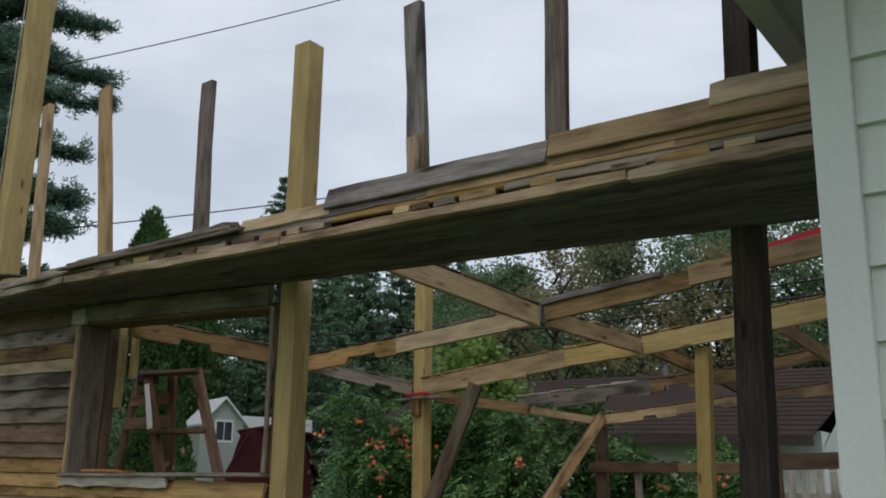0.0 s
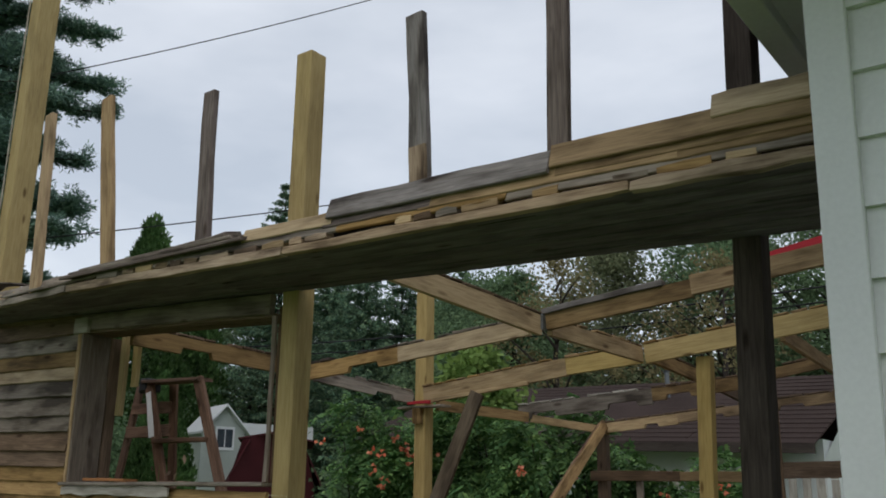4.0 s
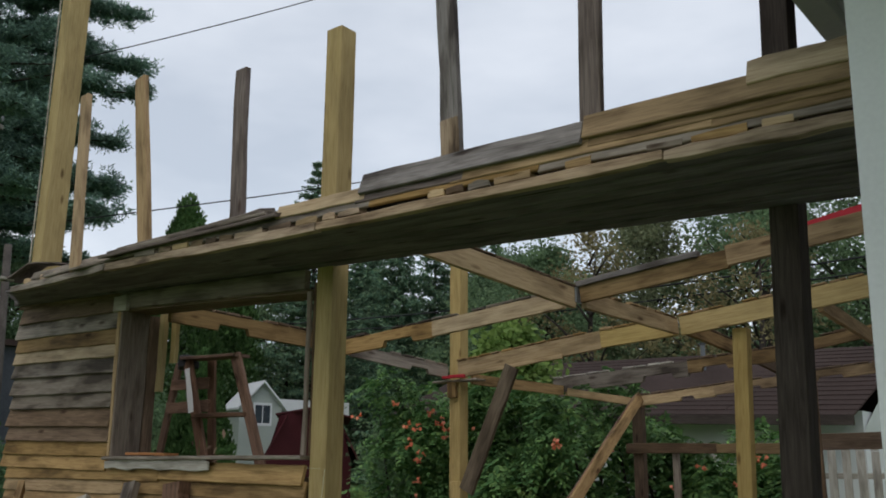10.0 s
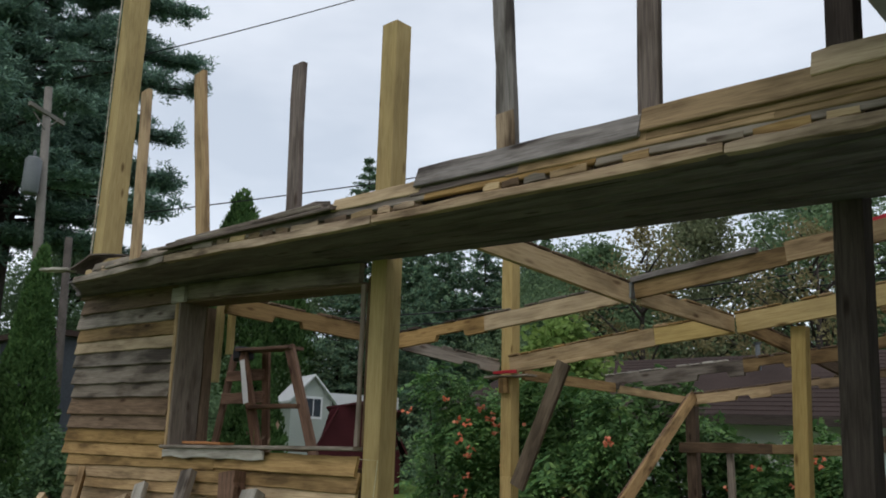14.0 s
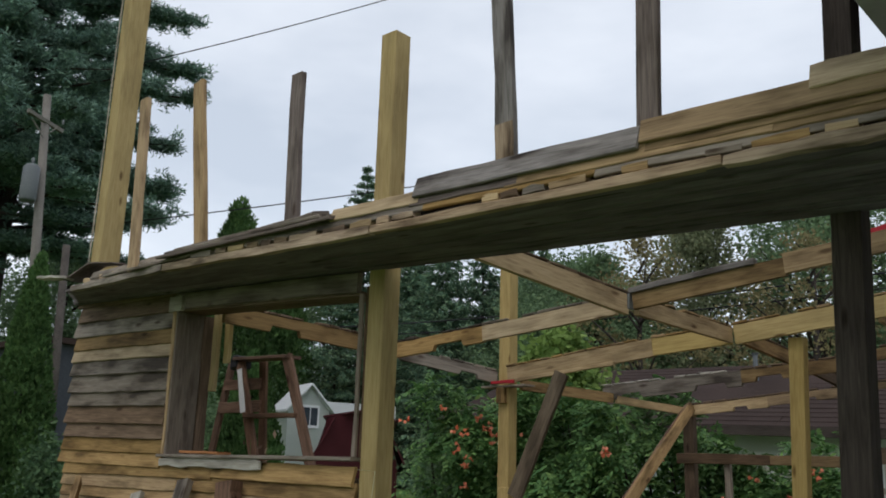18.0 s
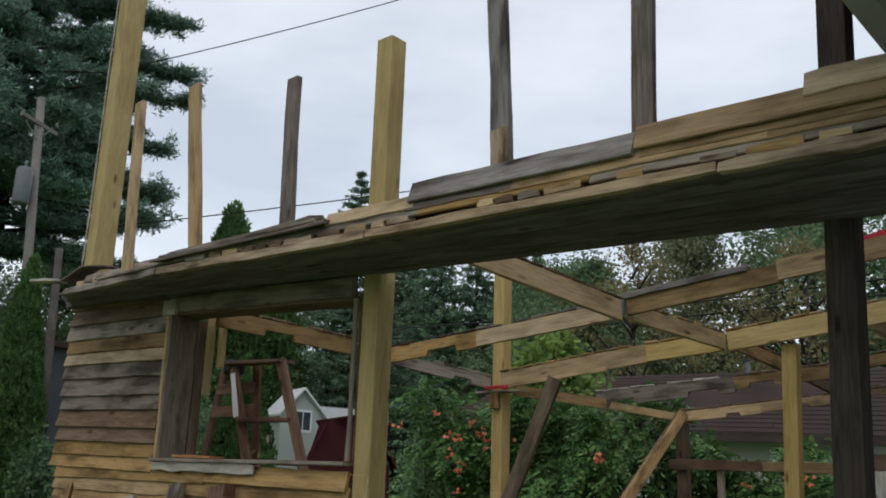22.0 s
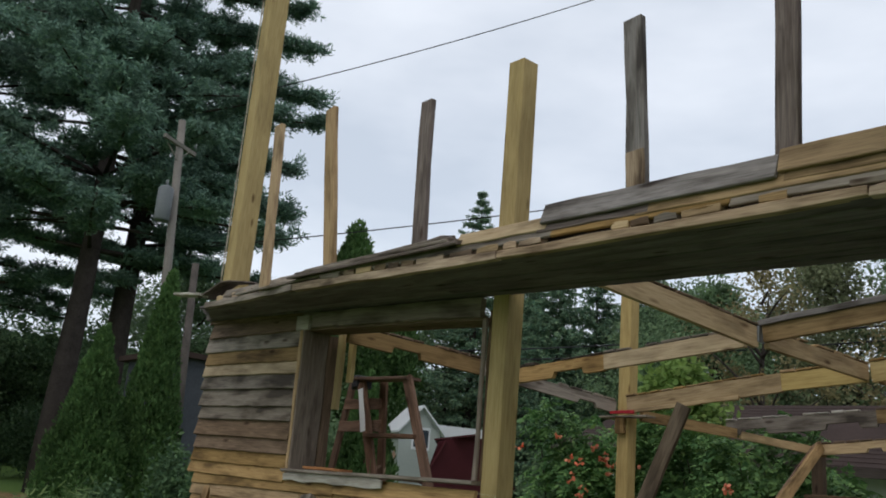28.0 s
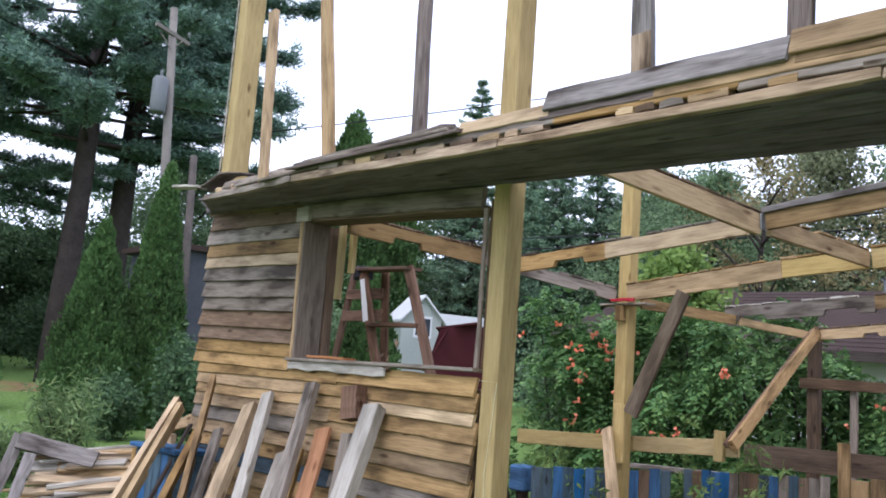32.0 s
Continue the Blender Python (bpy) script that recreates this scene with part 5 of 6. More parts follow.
# ---- utility poles and wires ----
def utility_pole(at, height, r0, label, full=True, lean=(0, 0), material=None):
    t = thing("utility_pole", at, label, "utility pole")
    v, f = tube([(at[0] + lean[0], at[1] + lean[1], at[2] - 0.4), (at[0] + lean[0] / 2, at[1] + lean[1] / 2, at[2] + height * 0.5), (at[0], at[1], at[2] + height)], [r0, r0 * 0.85, r0 * 0.7], 12)
    raw("pole", v, f, material or M_POLE, t, None, True)
    if full:
        zt = at[2] + height
        board("crossarm", (at[0] + 0.25, at[1] - 0.48, zt - 0.60), (at[0] - 0.05, at[1] + 0.48, zt - 0.72), 0.09, 0.08, (1, 0, 0), M_POLE, t)
        for s in (-1, 1):
            board("arm_brace", (at[0] + 0.1, at[1] + s * 0.3, zt - 0.70), (at[0] + 0.1, at[1], zt - 1.05), 0.03, 0.02, (1, 0, 0), M_POLE, t)
            v, f = tube([(at[0] + 0.1, at[1] + s * 0.4, zt - 0.62), (at[0] + 0.1, at[1] + s * 0.4, zt - 0.55), (at[0] + 0.1, at[1] + s * 0.4, zt - 0.5)], [0.02, 0.035, 0.02], 8)
            raw("insulator", v, f, M_METAL, t)
        ty = at[1] - 0.17
        tx = at[0] + 0.16
        v, f = tube([(tx, ty, zt - 2.62), (tx, ty, zt - 2.58), (tx, ty, zt - 1.84), (tx, ty, zt - 1.78)], [0.16, 0.18, 0.18, 0.13], 16)
        tr = raw("transformer", v, f, M_METAL, t, None, True)
        tr["label"] = "grey cylindrical transformer"
        v, f = tube([(tx, ty, zt - 1.78), (tx, ty, zt - 1.66), (tx, ty, zt - 1.6)], [0.03, 0.04, 0.015], 8)
        raw("bushing", v, f, M_METAL, tr)
    return t


utility_pole(on(-15.74, 4.40), 9.45, 0.125, "weathered wooden utility pole with a grey transformer", lean=(0.3, 0.5))
utility_pole(on(-15.9, 5.40), 6.1, 0.12, "short dark weathered pole stub", False, (0.12, 0.2), M_STUB)


def wire(a, b, sag, r, label):
    a, b = Vector(a), Vector(b)
    pts = [a.lerp(b, i / 14) - Vector((0, 0, sag * 4 * (i / 14) * (1 - i / 14))) for i in range(15)]
    v, f = tube(pts, [r] * 15, 5)
    return tagged(raw("overhead_wire", v, f, M_WIRE), label, "wire")


wire((-23.66, 8.54, 13.96), (-13.8, 22.57, 22.03), 0.28, 0.02, "thin black overhead wire from the utility pole")
wire((-23.2, 9.23, 8.91), (-9.0, 28.5, 14.9), 0.25, 0.022, "thin black overhead cable from the utility pole")
wire((-28, 24, 8.2), (20, 24, 9.0), 0.9, 0.03, "black cable strung before the tree line")
wire((-28, 24.3, 7.8), (20, 24.3, 8.6), 0.9, 0.025, "black cable strung before the tree line")


# ---- stepladder inside ----
def stepladder():
    t = thing("stepladder", (-2.4, 1.0, -0.2), "old brown wooden stepladder with paint drips", "ladder")
    zt, zb = 2.40, -0.2
    front = [((-1.66, 0.90, zb), (-2.705, 0.97, zt)), ((-0.82, 0.90, zb), (-2.045, 0.97, zt))]
    rear = [((-3.90, 1.26, zb), (-3.03, 1.12, zt)), ((-2.47, 1.26, zb), (-2.555, 1.12, zt))]
    for a, b in front:
        board("rail", a, b, 0.085, 0.04, (0.25, -1, 0), M_LADDER, t, seg=6)
    for a, b in rear:
        board("rear_leg", a, b, 0.075, 0.035, (0.2, -1, 0), M_LADDER, t, seg=6)
    board("paint_patch", (-2.545, 0.932, 1.93), (-2.672, 0.946, 2.32), 0.055, 0.006, (0.25, -1, 0), M_WHITE, t, "splash of white paint on the rail", seg=5, jit=0.003)
    board("top_step", (-2.76, 1.00, zt + 0.012), (-1.99, 1.00, zt - 0.012), 0.16, 0.028, (0, 0, 1), M_LADDER, t)
    boxed("hinge", -2.80, -2.70, 0.935, 1.10, zt - 0.07, zt + 0.045, M_WIRE, t, 0.012, "dark metal hinge")
    boxed("hinge", -2.93, -2.84, 1.02, 1.13, zt - 0.07, zt + 0.04, M_WIRE, t, 0.012, "dark metal hinge")
    for z in (0.15, 0.5, 0.85, 1.2, 1.55, 1.90):
        u = (z - zb) / (zt - zb)
        p, q = Vector(front[0][0]).lerp(Vector(front[0][1]), u), Vector(front[1][0]).lerp(Vector(front[1][1]), u)
        board("step", p, q - Vector((0, 0, 0.01)), 0.11, 0.035, (0, 0, 1), M_LADDER, t)
    for z in (0.4, 1.1, 2.0, 2.20):
        u = (z - zb) / (zt - zb)
        p, q = Vector(rear[0][0]).lerp(Vector(rear[0][1]), u), Vector(rear[1][0]).lerp(Vector(rear[1][1]), u)
        board("rear_brace", p + Vector((0, -0.03, 0)), q + Vector((0, -0.03, 0)), 0.10, 0.02, (0, -1, 0), M_LADDER, t)


stepladder()

# ---- blue painted pallet fence inside ----
blue = thing("pallet_fence", (-1.0, 3.4, -0.15), "low fence of worn blue and bare pallet boards", "fence")


def fence_run(a, b, za, zb, n, kinds):
    for k in range(n):
        u0, u1 = k / n, (k + 0.94) / n
        p = Vector(a).lerp(Vector(b), (u0 + u1) / 2)
        w = (Vector(b) - Vector(a)).length / n * 0.99
        d = (Vector(b) - Vector(a)).normalized()
        nrm = Vector((d.y, -d.x, 0))
        top = za + (zb - za) * u0 + rnd.uniform(-0.012, 0.012)
        board("fence_board", (p.x, p.y, gz(p.x, p.y) - 0.05), (p.x + nrm.x * -0.02, p.y, top), w, 0.02, nrm, {"b": M_BLUE, "g": M_BLUEGREY, "t": M_BROWN, "w": M_GREY}[kinds[k % len(kinds)]], blue, seg=3)


fence_run((-2.05, 2.72, 0), (-1.05, 3.58, 0), 0.70, 0.78, 13, "ggbgbbgtbbtbg")
fence_run((-0.95, 3.62, 0), (0.30, 3.95, 0), 0.80, 0.86, 15, "gtbbbwttgbwgtww")
board("back_plank", (-0.9, 4.6, 0.95), (0.9, 4.7, 0.97), 0.22, 0.03, (0, -1, 0), M_BROWN, blue)
board("back_plank", (-2.2, 4.5, 0.70), (-0.4, 4.5, 0.74), 0.05, 0.12, (0, -1, 0), M_GREY, blue)
board("fence_board", (0.27, 4.3, -0.2), (0.25, 4.3, 1.16), 0.11, 0.03, (0, -1, 0), M_TAN, blue)
for k in range(6):
    board("fence_board", (0.44 + 0.16 * k, 4.2, -0.2), (0.44 + 0.16 * k, 4.2, 0.86 + 0.03 * (k % 2)), 0.15, 0.022, (0, -1, 0), M_TAN, blue)
crate = boxed("blue_box", -2.40, -2.20, 2.75, 2.95, 0.44, 0.69, M_BLUE, None, 0.02)
tagged(crate, "small bright blue painted box on the fence end", "box")
board("box_post", (-2.30, 2.86, -0.2), (-2.30, 2.86, 0.44), 0.09, 0.09, (0, -1, 0), M_DARK, blue)

def crumpled_bag(at, size, seed):
    """A slumped plastic bag, creased all over."""
    r = random.Random(seed)
    bm = bmesh.new()
    bmesh.ops.create_icosphere(bm, subdivisions=3, radius=1.0)
    for q in bm.verts:
        k = 1 + 0.16 * math.sin(q.co.x * 7 + seed) * math.sin(q.co.z * 9) + r.uniform(-0.10, 0.10)
        q.co = Vector((q.co.x * k * size, q.co.y * k * size * 0.6, max(-0.55, q.co.z * k) * size * 1.2))
    t = thing("plastic_bag", at, "crumpled white plastic bag behind the pallet fence", "bag")
    part("bag_body", bm, M_BAG, t).matrix_basis = Matrix.Identity(4)


crumpled_bag((-1.12, 3.95, gz(-1.12, 3.95) + 0.08), 0.13, 4)
crumpled_bag((-1.16, 4.15, gz(-1.16, 4.15) + 0.19), 0.29, 9)


# loose planks stood about inside
def lone(name, a, b, w, t, face, material, label, category="plank", group=""):
    ob = board(name, a, b, w, t, face, material, None, seg=6, jit=0.004)
    return tagged(ob, label, category, group)


lone("plank", (-0.75, 2.44, gz(-0.75, 2.44) - 0.02), (-1.40, 3.00, 1.12), 0.10, 0.04, (0, -1, 0.3), M_PALE, "pale plank leaning upright inside the shed")
lone("plank", (-0.60, 1.19, gz(-0.6, 1.19) - 0.02), (-0.06, 0.20, 0.96), 0.085, 0.04, (0, -1, 0.3), M_DARK, "dark stake leaning on the post")
lone("plank", (-0.48, 0.78, gz(-0.48, 0.78) - 0.02), (-0.01, 0.18, 0.88), 0.06, 0.03, (0, -1, 0.3), M_DARK, "dark plank leaning on the post")
lone("wood_block", (-0.80, 1.60, gz(-0.8, 1.6) + 0.035), (-0.66, 1.50, gz(-0.66, 1.5) + 0.045), 0.12, 0.09, (0, 0, 1), M_TREATED_NEW, "pale sawn block lying on the earth", "wood block")
lone("plank", (-0.42, 1.47, gz(-0.42, 1.47) + 0.012), (-0.18, 1.60, gz(-0.18, 1.6) + 0.012), 0.03, 0.02, (0, 0, 1), M_PALE, "thin offcut lying on the earth")

# ---- planks leaning on the front wall ----
LEAN = "planks leaning on the wall"
zg = gz(-1, -0.9) - 0.02
for a, b, w, t, mt, lb in (
        ((-0.66, -0.89), (-0.97, -0.10, 1.23), 0.14, 0.09, M_SILVER, "thick silver-grey beam leaning on the wall"),
        ((-1.12, -0.42), (-1.31, -0.06, 1.02), 0.10, 0.03, M_GREY, "thin grey lath leaning on the wall"),
        ((-1.05, -0.80), (-1.565, -0.09, 1.03), 0.14, 0.035, M_ORANGE, "orange cedar board leaning on the wall"),
        ((-1.29, -0.83), (-1.765, -0.09, 1.345), 0.11, 0.06, M_GREY, "knotty grey plank leaning on the wall"),
        ((-1.25, -0.78), (-1.86, -0.09, 0.85), 0.08, 0.04, M_TAN, "short tan lath leaning on the wall"),
        ((-1.51, -0.83), (-2.09, -0.09, 0.80), 0.10, 0.035, M_SILVER, "silvery grey board leaning on the wall"),
        ((-1.61, -0.88), (-2.39, -0.09, 1.24), 0.11, 0.05, M_SILVER, "weathered grey beam leaning on the wall"),
        ((-1.78, -1.08), (-2.625, -0.09, 1.125), 0.13, 0.08, M_PALE, "pale square beam leaning on the wall"),
        ((-2.05, -0.95), (-2.8, -0.09, 0.95), 0.09, 0.04, M_BROWN, "brown plank leaning on the wall"),
        ((-2.45, -0.75), (-3.08, -0.12, 0.90), 0.10, 0.04, M_GREY, "grey plank leaning on the wall"),
        ((-2.40, -1.17), (-3.25, -0.22, 0.85), 0.10, 0.06, M_TAN, "tan pallet runner leaning on the wall"),
        ((-2.12, -1.00), (-3.31, -0.10, 1.32), 0.11, 0.045, M_TAN, "long notched tan plank leaning on the wall"),
        ((-2.77, -1.285), (-3.56, -0.25, 1.06), 0.10, 0.05, M_PALE, "pale tan pallet runner leaning on the corner"),
        ((-2.92, -1.34), (-3.69, -0.22, 1.10), 0.10, 0.05, M_PALE, "pale pallet runner leaning on the corner"),
        ((-2.70, -1.13), (-3.6, -0.12, 0.90), 0.03, 0.03, M_DARK, "thin dark rod leaning on the wall")):
    foot = (a[0], a[1], gz(*a) - 0.02)
    if "runner" in lb or "notched" in lb:
        ob = runner(foot, b, w, t, mt, name="plank", notch=((0.14, 0.30), (0.60, 0.76)), under=None)
        tagged(ob, lb, "plank", LEAN)
    else:
        lone("plank", foot, b, w, t, (0.1, -1, 0.6), mt, lb, "plank", LEAN)
lone("wood_block", (-1.145, -0.15, 1.13), (-1.19, -0.13, 1.35), 0.14, 0.12, (0.2, -1, 0.2), M_LADDER, "end-grain block wedged at the top of a lath", "wood block")
lone("plank", (-1.25, -0.92, zg + 0.03), (-0.9, -0.98, zg + 0.03), 0.10, 0.03, (0, 0, 1), M_TAN, "short scrap of board on the grass")

# blue cabinet behind the leaning planks
cab = thing("blue_cabinet", (-3.9, -0.45, gz(-3.9, -0.5)), "worn blue cupboard standing behind planks", "cabinet")
zc0 = gz(-3.7, -0.3)
boxed("body", -4.12, -3.3, -0.36, -0.05, zc0 - 0.05, 0.66, M_BLUEGREY, cab, 0.008)
boxed("top", -4.17, -3.26, -0.41, -0.04, 0.66, 0.70, M_BLUE, cab, 0.006, "blue top")
boxed("corner_post", -4.15, -4.08, -0.39, -0.345, zc0, 0.64, M_TAN, cab, 0.004)
for k in range(6):
    board("front_board", (-4.02 + 0.13 * k, -0.37, -0.25), (-4.02 + 0.13 * k, -0.37, 0.64), 0.12, 0.018, (0, -1, 0), M_BLUE if k in (1, 4) else M_BLUEGREY, cab, seg=2)
lone("plank", (-4.55, 0.12, 0.80), (-3.86, 0.05, 0.93), 0.10, 0.05, (0, -1, 0), M_TAN, "tan board resting behind the cupboard")
lone("plank", (-4.5, -0.10, 0.735), (-3.9, -0.12, 0.735), 0.10, 0.05, (0, -1, 0), M_TAN, "tan board resting behind the cupboard")

# ---- pile of boards on the lawn ----
PILE = "pile of loose boards"
pr = random.Random(31)
PILE_LABEL = {"pallet_pale": "pale loose board in the pile", "pallet_tan": "tan loose board in the pile", "weathered_grey": "grey loose board in the pile", "silver_grey": "silvery loose board in the pile"}
for k in range(64):
    lay = k // 5
    back = (k % 5) / 4
    xc = -4.30 - 0.80 * back * (1 - 0.05 * lay) - 0.035 * lay + pr.uniform(-0.05, 0.05)
    y0 = -1.22 + 0.03 * lay + pr.uniform(-0.25, 0.25)
    ln = pr.uniform(0.95, 1.45)
    ang = pr.uniform(-0.30, 0.42) + 0.36
    za = gz(xc, y0) + 0.03 + 0.054 * lay + pr.uniform(-0.02, 0.02)
    mt = pr.choice([M_PALE, M_PALE, M_PALE, M_SILVER, M_SILVER, M_TAN, M_SILVER])
    lone("plank", (xc, y0, za), (xc + ln * math.sin(ang), y0 + ln * math.cos(ang), za + pr.uniform(-0.02, 0.17)), pr.uniform(0.08, 0.15), pr.uniform(0.018, 0.036), (pr.uniform(-0.3, 0.9), pr.uniform(-0.4, 0.1), 1), mt, PILE_LABEL.get(mt.name, "brown loose board in the pile"), "plank", PILE)
g0 = gz(-4.6, -1.5)
lone("plank", (-4.86, -1.42, g0 - 0.02), (-4.93, -1.13, 0.68), 0.11, 0.03, (1, -0.3, 0.4), M_COOL, "grey board of a broken frame standing against the pile", "plank", PILE)
lone("plank", (-4.92, -1.14, 0.63), (-4.38, -0.62, 0.50), 0.16, 0.03, (1, -0.6, 0.5), M_COOL, "grey board of a broken frame lying on the pile", "plank", PILE)
lone("plank", (-4.70, -1.10, 0.52), (-4.45, -1.28, 0.12), 0.10, 0.03, (1, -0.3, 0.4), M_COOL, "grey cross-piece of a broken frame", "plank", PILE)
for a, b, mt in (((-4.5, -1.85), (-4.0, -1.05), M_SILVER), ((-4.1, -1.55), (-3.75, -0.8), M_PALE), ((-4.15, -1.15), (-3.8, -0.45), M_TAN), ((-3.9, -1.72), (-2.8, -1.52), M_TAN), ((-2.92, -2.1), (-2.68, -1.26), M_PALE), ((-4.05, -0.85), (-3.35, -0.70), M_PALE), ((-3.5, -1.05), (-2.75, -0.95), M_TAN)):
    lone("plank", (*a, gz(*a) + 0.03), (*b, gz(*b) + 0.05), 0.10, 0.035, (0, 0.1, 1), mt, "loose board lying on the grass", "plank", PILE)
bc = thing("blue_crate", on(-7.6, -1.0), "bright blue plastic crate at the lawn's edge", "crate")
for k in range(3):
    boxed("panel", -7.9, -7.5, -1.25, -0.83, gz(-7.6, -1.0) + 0.02 + 0.2 * k, gz(-7.6, -1.0) + 0.19 + 0.2 * k, M_BLUE, bc, 0.012)


# ---- plants near the shed ----
def weed(at, h, seed, label, material, size=0.09, n=60, aspect=0.28, name="weed", spread=0.12):
    r, g = random.Random(seed), np.random.default_rng(seed)
    t = thing(name, at, label, "plant")
    st, cen = [], []
    for k in range(4):
        tip = Vector((r.gauss(0, spread), r.gauss(0, spread), h * r.uniform(0.6, 1.0)))
        st.append(tube([(0, 0, -0.02), tip * 0.5 + Vector((0, 0, 0.03)), tip], [0.006, 0.005, 0.002], 5))
        for q in range(n // 4):
            u = r.uniform(0.15, 1.0)
            cen.append(tuple(tip * u + Vector((r.gauss(0, size * 0.35), r.gauss(0, size * 0.35), 0))))
    v, f = join(st)
    raw("stem", v, f, L_WEED, t, t.matrix_basis.copy())
    v, f = leaves(g, cen, size, aspect, -0.15, 0.2)
    leaf_object("leaves", v, f, material, t)
    return t


for k, (x, y, h) in enumerate(((-1.75, 3.05, 0.95), (-1.35, 2.9, 0.9), (-0.55, 3.1, 0.8), (-0.3, 3.2, 1.0), (-0.12, 3.3, 0.95), (0.1, 3.45, 0.8), (-2.1, 3.0, 0.9), (0.45, 3.6, 0.7), (-0.75, 2.9, 0.45), (-0.5, 2.6, 0.45), (-1.0, 2.7, 0.4),
                               (-0.2, 2.5, 0.4), (0.2, 2.8, 0.55), (0.6, 3.0, 0.7), (0.9, 3.2, 0.5), (-0.1, 2.1, 0.18), (0.35, 2.2, 0.25), (0.8, 2.4, 0.35), (-0.45, 2.0, 0.15), (1.2, 2.7, 0.5), (1.3, 2.1, 0.3), (0.9, 2.0, 0.25), (-1.6, 2.45, 0.3), (-1.25, 2.3, 0.2), (0.5, 2.5, 0.3), (0.65, 2.65, 0.35), (1.0, 2.5, 0.35), (0.3, 2.45, 0.25), (1.1, 2.3, 0.3), (0.75, 2.15, 0.25), (1.45, 2.45, 0.4), (-1.75, 2.75, 0.3), (-1.5, 2.85, 0.35), (-1.2, 3.0, 0.3), (-1.0, 3.15, 0.35), (-0.85, 3.25, 0.4), (-0.6, 3.4, 0.35), (-0.35, 3.5, 0.3), (-0.1, 3.6, 0.35), (0.15, 3.65, 0.4), (0.35, 3.7, 0.35), (-0.7, 3.0, 0.3), (-0.9, 2.85, 0.25))):
    weed(on(x, y), h if h > 0.6 else h * 0.65, 200 + k, "tall green weed inside the shed" if h > 0.6 else "low green weed on the earth", L_WEED, 0.10 if h > 0.6 else 0.055, 110 if h > 0.6 else 110, 0.3, name="weed")
for k, (x, y, h) in enumerate(((0.02, -0.12, 0.55), (0.15, 0.25, 0.6), (0.12, 0.0, 0.5), (-0.4, -0.35, 0.25), (-0.75, -0.3, 0.2), (0.1, -0.3, 0.3), (-3.2, -1.0, 0.4), (-3.6, -1.25, 0.3))):
    weed(on(x, y), h, 260 + k, "narrow-leaved green weed by the shed", L_WEED, 0.10, 60, name="weed")


def burdock(at, seed):
    """A clump of big soft leaves on stalks."""
    r = random.Random(seed)
    t = thing("burdock_plant", at, "burdock plant with broad green leaves", "plant")
    for k in range(9):
        a = r.uniform(0, 6.283)
        ln = r.uniform(0.16, 0.34)
        tip = Vector((math.cos(a) * ln, math.sin(a) * ln, r.uniform(0.14, 0.36)))
        v, f = tube([(0, 0, -0.02), tip * 0.6 + Vector((0, 0, 0.05)), tip], [0.009, 0.007, 0.005], 6)
        raw("stalk", v, f, L_WEED, t, t.matrix_basis.copy())
        d = Vector((math.cos(a), math.sin(a), -0.25)).normalized()
        s = d.cross(Vector((0, 0, 1))).normalized()
        up = s.cross(d)
        verts, faces = [], []
        size = r.uniform(0.24, 0.38)
        for i in range(7):
            u = i / 6
            hw = size * 0.48 * math.sin(min(1, u * 0.93 + 0.10) * math.pi) ** 0.6 * (1.0 if 0 < i < 6 else 0.3)
            for j in range(5):
                q = (j - 2) / 2
                p = tip + d * (u * size - 0.12 * size) + s * hw * q + up * (0.035 * abs(q) - 0.05 * u * u + r.uniform(-0.008, 0.008))
                verts.append(p)
        for i in range(6):
            for j in range(4):
                k2 = i * 5 + j
                faces.append((k2, k2 + 1, k2 + 6, k2 + 5))
        raw("leaf", verts, faces, L_BURDOCK, t, t.matrix_basis.copy(), True)
    return t


for k, (x, y, h) in enumerate(((1.0, 2.15, 0.34), (1.2, 2.3, 0.40), (1.35, 2.5, 0.45), (0.8, 2.2, 0.30), (0.55, 1.95, 0.22), (1.5, 2.2, 0.42), (1.15, 1.9, 0.25), (0.95, 2.75, 0.5), (1.6, 2.7, 0.55), (1.45, 1.9, 0.3), (0.7, 2.45, 0.36), (-0.35, 2.75, 0.38), (-0.2, 2.95, 0.5), (0.05, 2.6, 0.34))):
    weed(on(x, y), h * 0.7, 300 + k, "bushy low green weed on the earth", L_WEED, 0.05, 280, 0.5, name="weed", spread=0.19)
for k, (x, y, h) in enumerate(((-2.75, 3.55, 1.20), (-2.55, 3.50, 1.28), (-2.35, 3.45, 1.05), (-0.98, 3.75, 1.38), (-0.52, 3.85, 1.22), (-0.38, 3.95, 1.30), (-0.20, 3.85, 1.10), (0.02, 4.05, 1.05))):
    weed(on(x, y), h, 330 + k, "tall narrow-leaved weed rising behind the fence", L_WEED, 0.13, 130, 0.22, name="weed", spread=0.07)
for k, (x, y, h) in enumerate(((-2.50, 0.72, 2.05), (-2.02, 0.70, 2.0))):
    weed(on(x, y), h, 350 + k, "dried brown weed stalk inside the window", L_LITTER, 0.10, 70, 0.4, name="weed", spread=0.04)
burdock(on(0.16, -0.10), 1)
burdock(on(0.22, 0.25), 2)

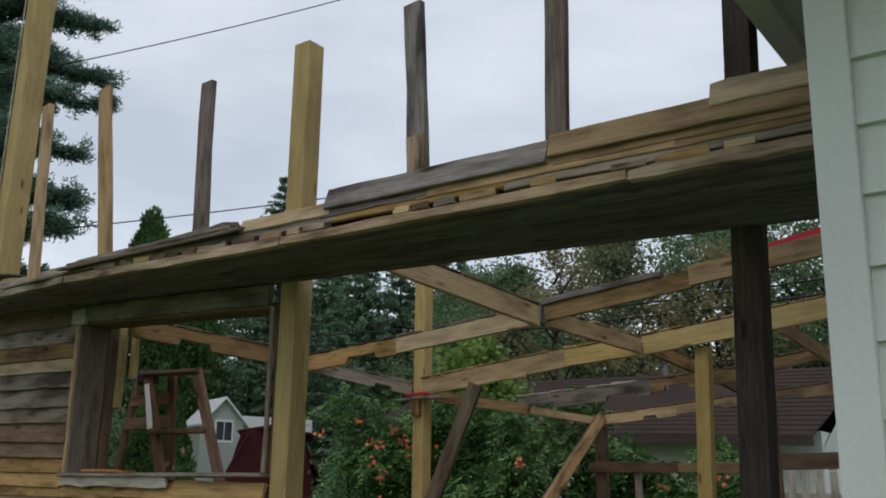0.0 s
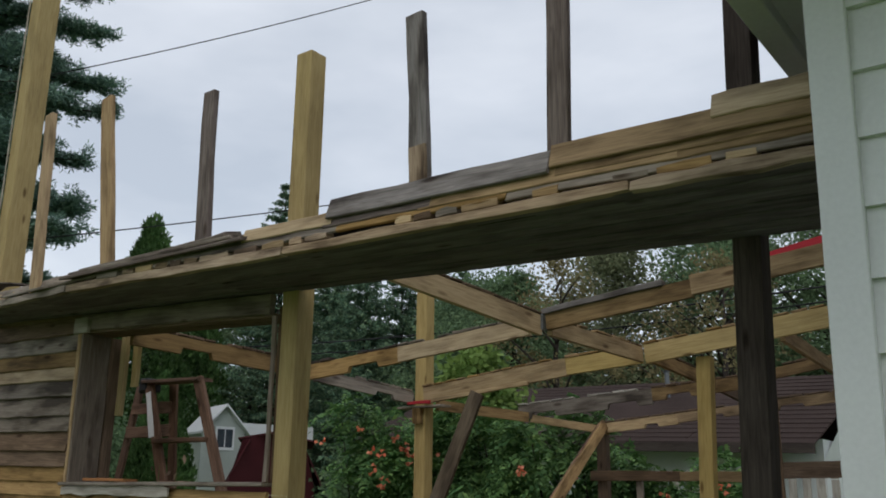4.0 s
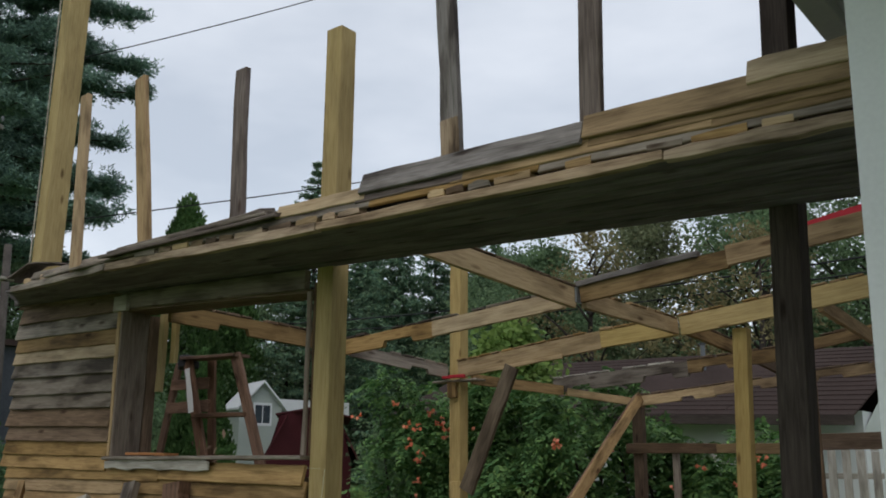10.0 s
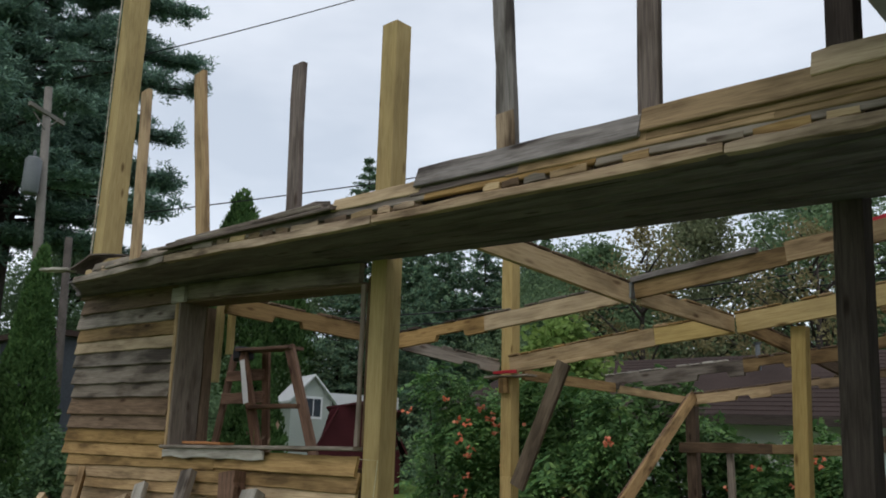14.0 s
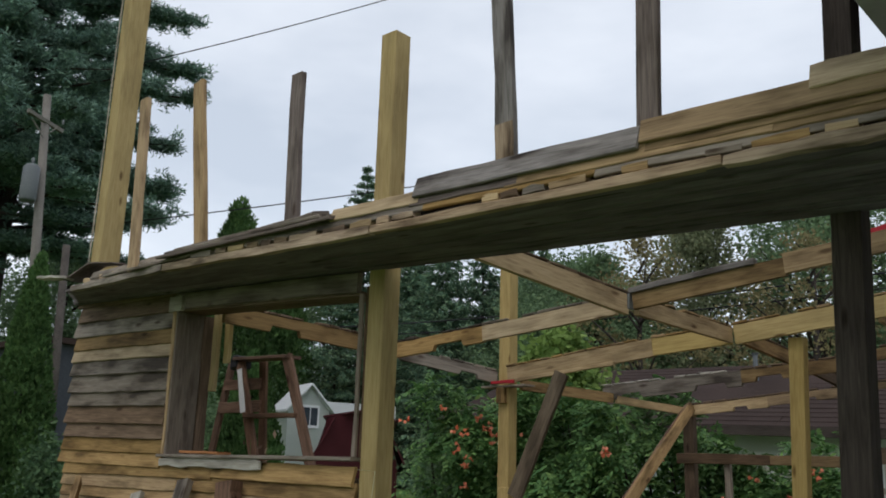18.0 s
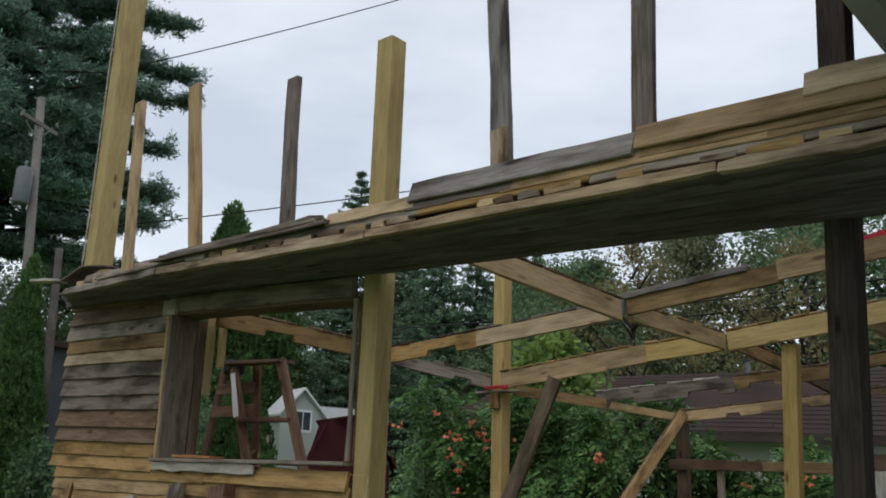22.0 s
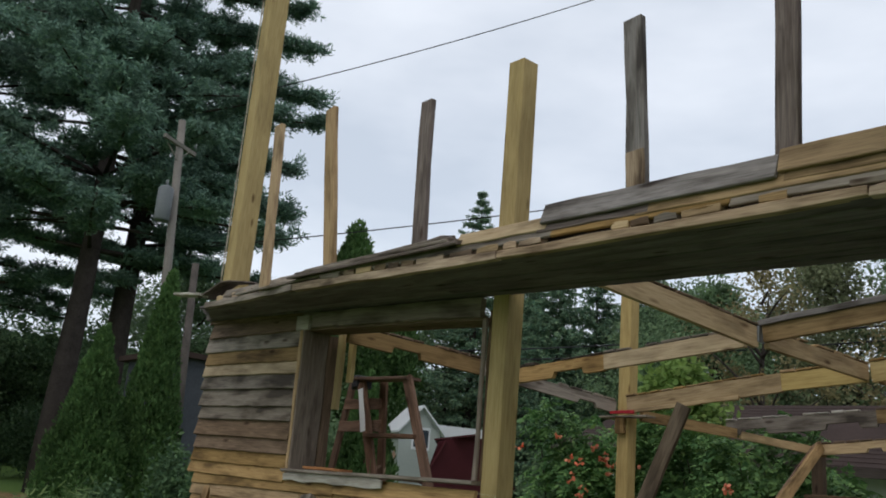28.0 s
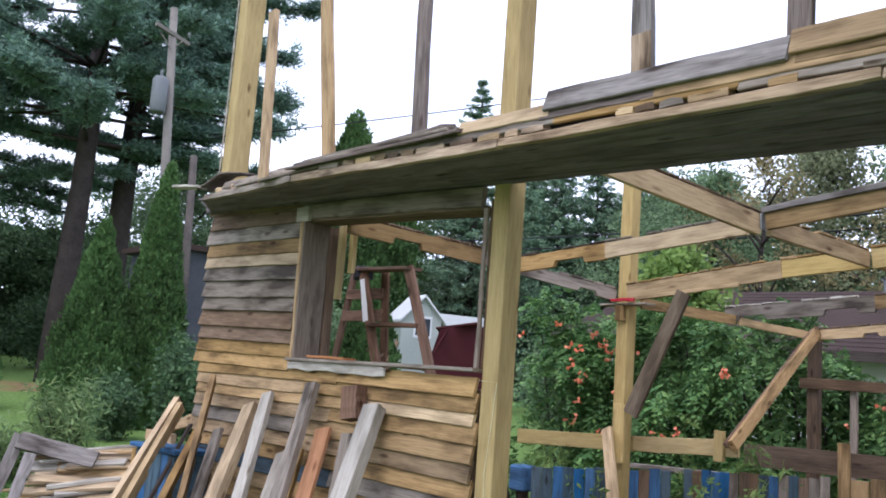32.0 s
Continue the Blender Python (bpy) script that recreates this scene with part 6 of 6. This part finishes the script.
# dry leaves and grass
g = np.random.default_rng(77)
n = 44000
px, py = g.uniform(-1.2, 3.2, n), g.uniform(0.25, 2.9, n)
keep = g.uniform(0, 1, n) < np.clip(0.85 - np.abs(py - 0.7) / 1.6 + 0.3 * px, 0.04, 1)
px, py = px[keep], py[keep]
pz = np.array([gz(a, b) for a, b in zip(px, py)]) + g.uniform(0.0, 0.05, len(px))
v, f = leaves(g, np.stack([px, py, pz], 1), 0.055, 0.6, 0.0, 0.0)
tagged(leaf_object("leaf_litter", v, f, L_LITTER, None), "dry brown leaves strewn over the earth", "leaf litter", kind="stuff")
n = 120000
d = g.uniform(0, 1, n) ** 0.6
px = -9.5 + 10.2 * d
py = g.uniform(-3.6, 1.2, n)
keep = (py < -0.25) | (px < -4.2)
px, py = px[keep], py[keep]
pz = np.array([gz(a, b) for a, b in zip(px, py)])
h = g.uniform(0.02, 0.06, len(px)) * (0.75 + 0.5 * np.sin(px * 2.1 + 1.3 * np.sin(py * 1.7)) ** 2)
dx, dy = g.normal(0, 0.018, len(px)), g.normal(0, 0.018, len(px))
w = 0.005
ang = g.uniform(0, 6.283, len(px))
v = np.stack([np.stack([px - np.cos(ang) * w, py - np.sin(ang) * w, pz - 0.01], 1), np.stack([px + np.cos(ang) * w, py + np.sin(ang) * w, pz - 0.01], 1), np.stack([px + dx, py + dy, pz + h], 1)], 1).reshape(-1, 3)
tagged(leaf_object("grass", v, np.arange(len(v)).reshape(-1, 3), L_GRASS, None), "short green mown grass", "grass", kind="stuff")
n = 26000
spot = g.uniform(0, 1, (150, 2)) * np.array([9.0, 3.2]) + np.array([-8.6, -3.5])
c = spot[g.integers(0, 150, n)] + g.normal(0, 0.16, (n, 2))
c = c[(c[:, 1] < -0.15) & (c[:, 0] < 0.6)]
cz = np.array([gz(a, b) for a, b in c]) + g.uniform(0.015, 0.05, len(c))
v, f = leaves(g, np.column_stack([c, cz]), 0.028, 0.9, 0.0, 0.0)
tagged(leaf_object("clover", v, f, L_CLOVER, None), "low clover leaves in patches through the lawn", "clover", kind="stuff")
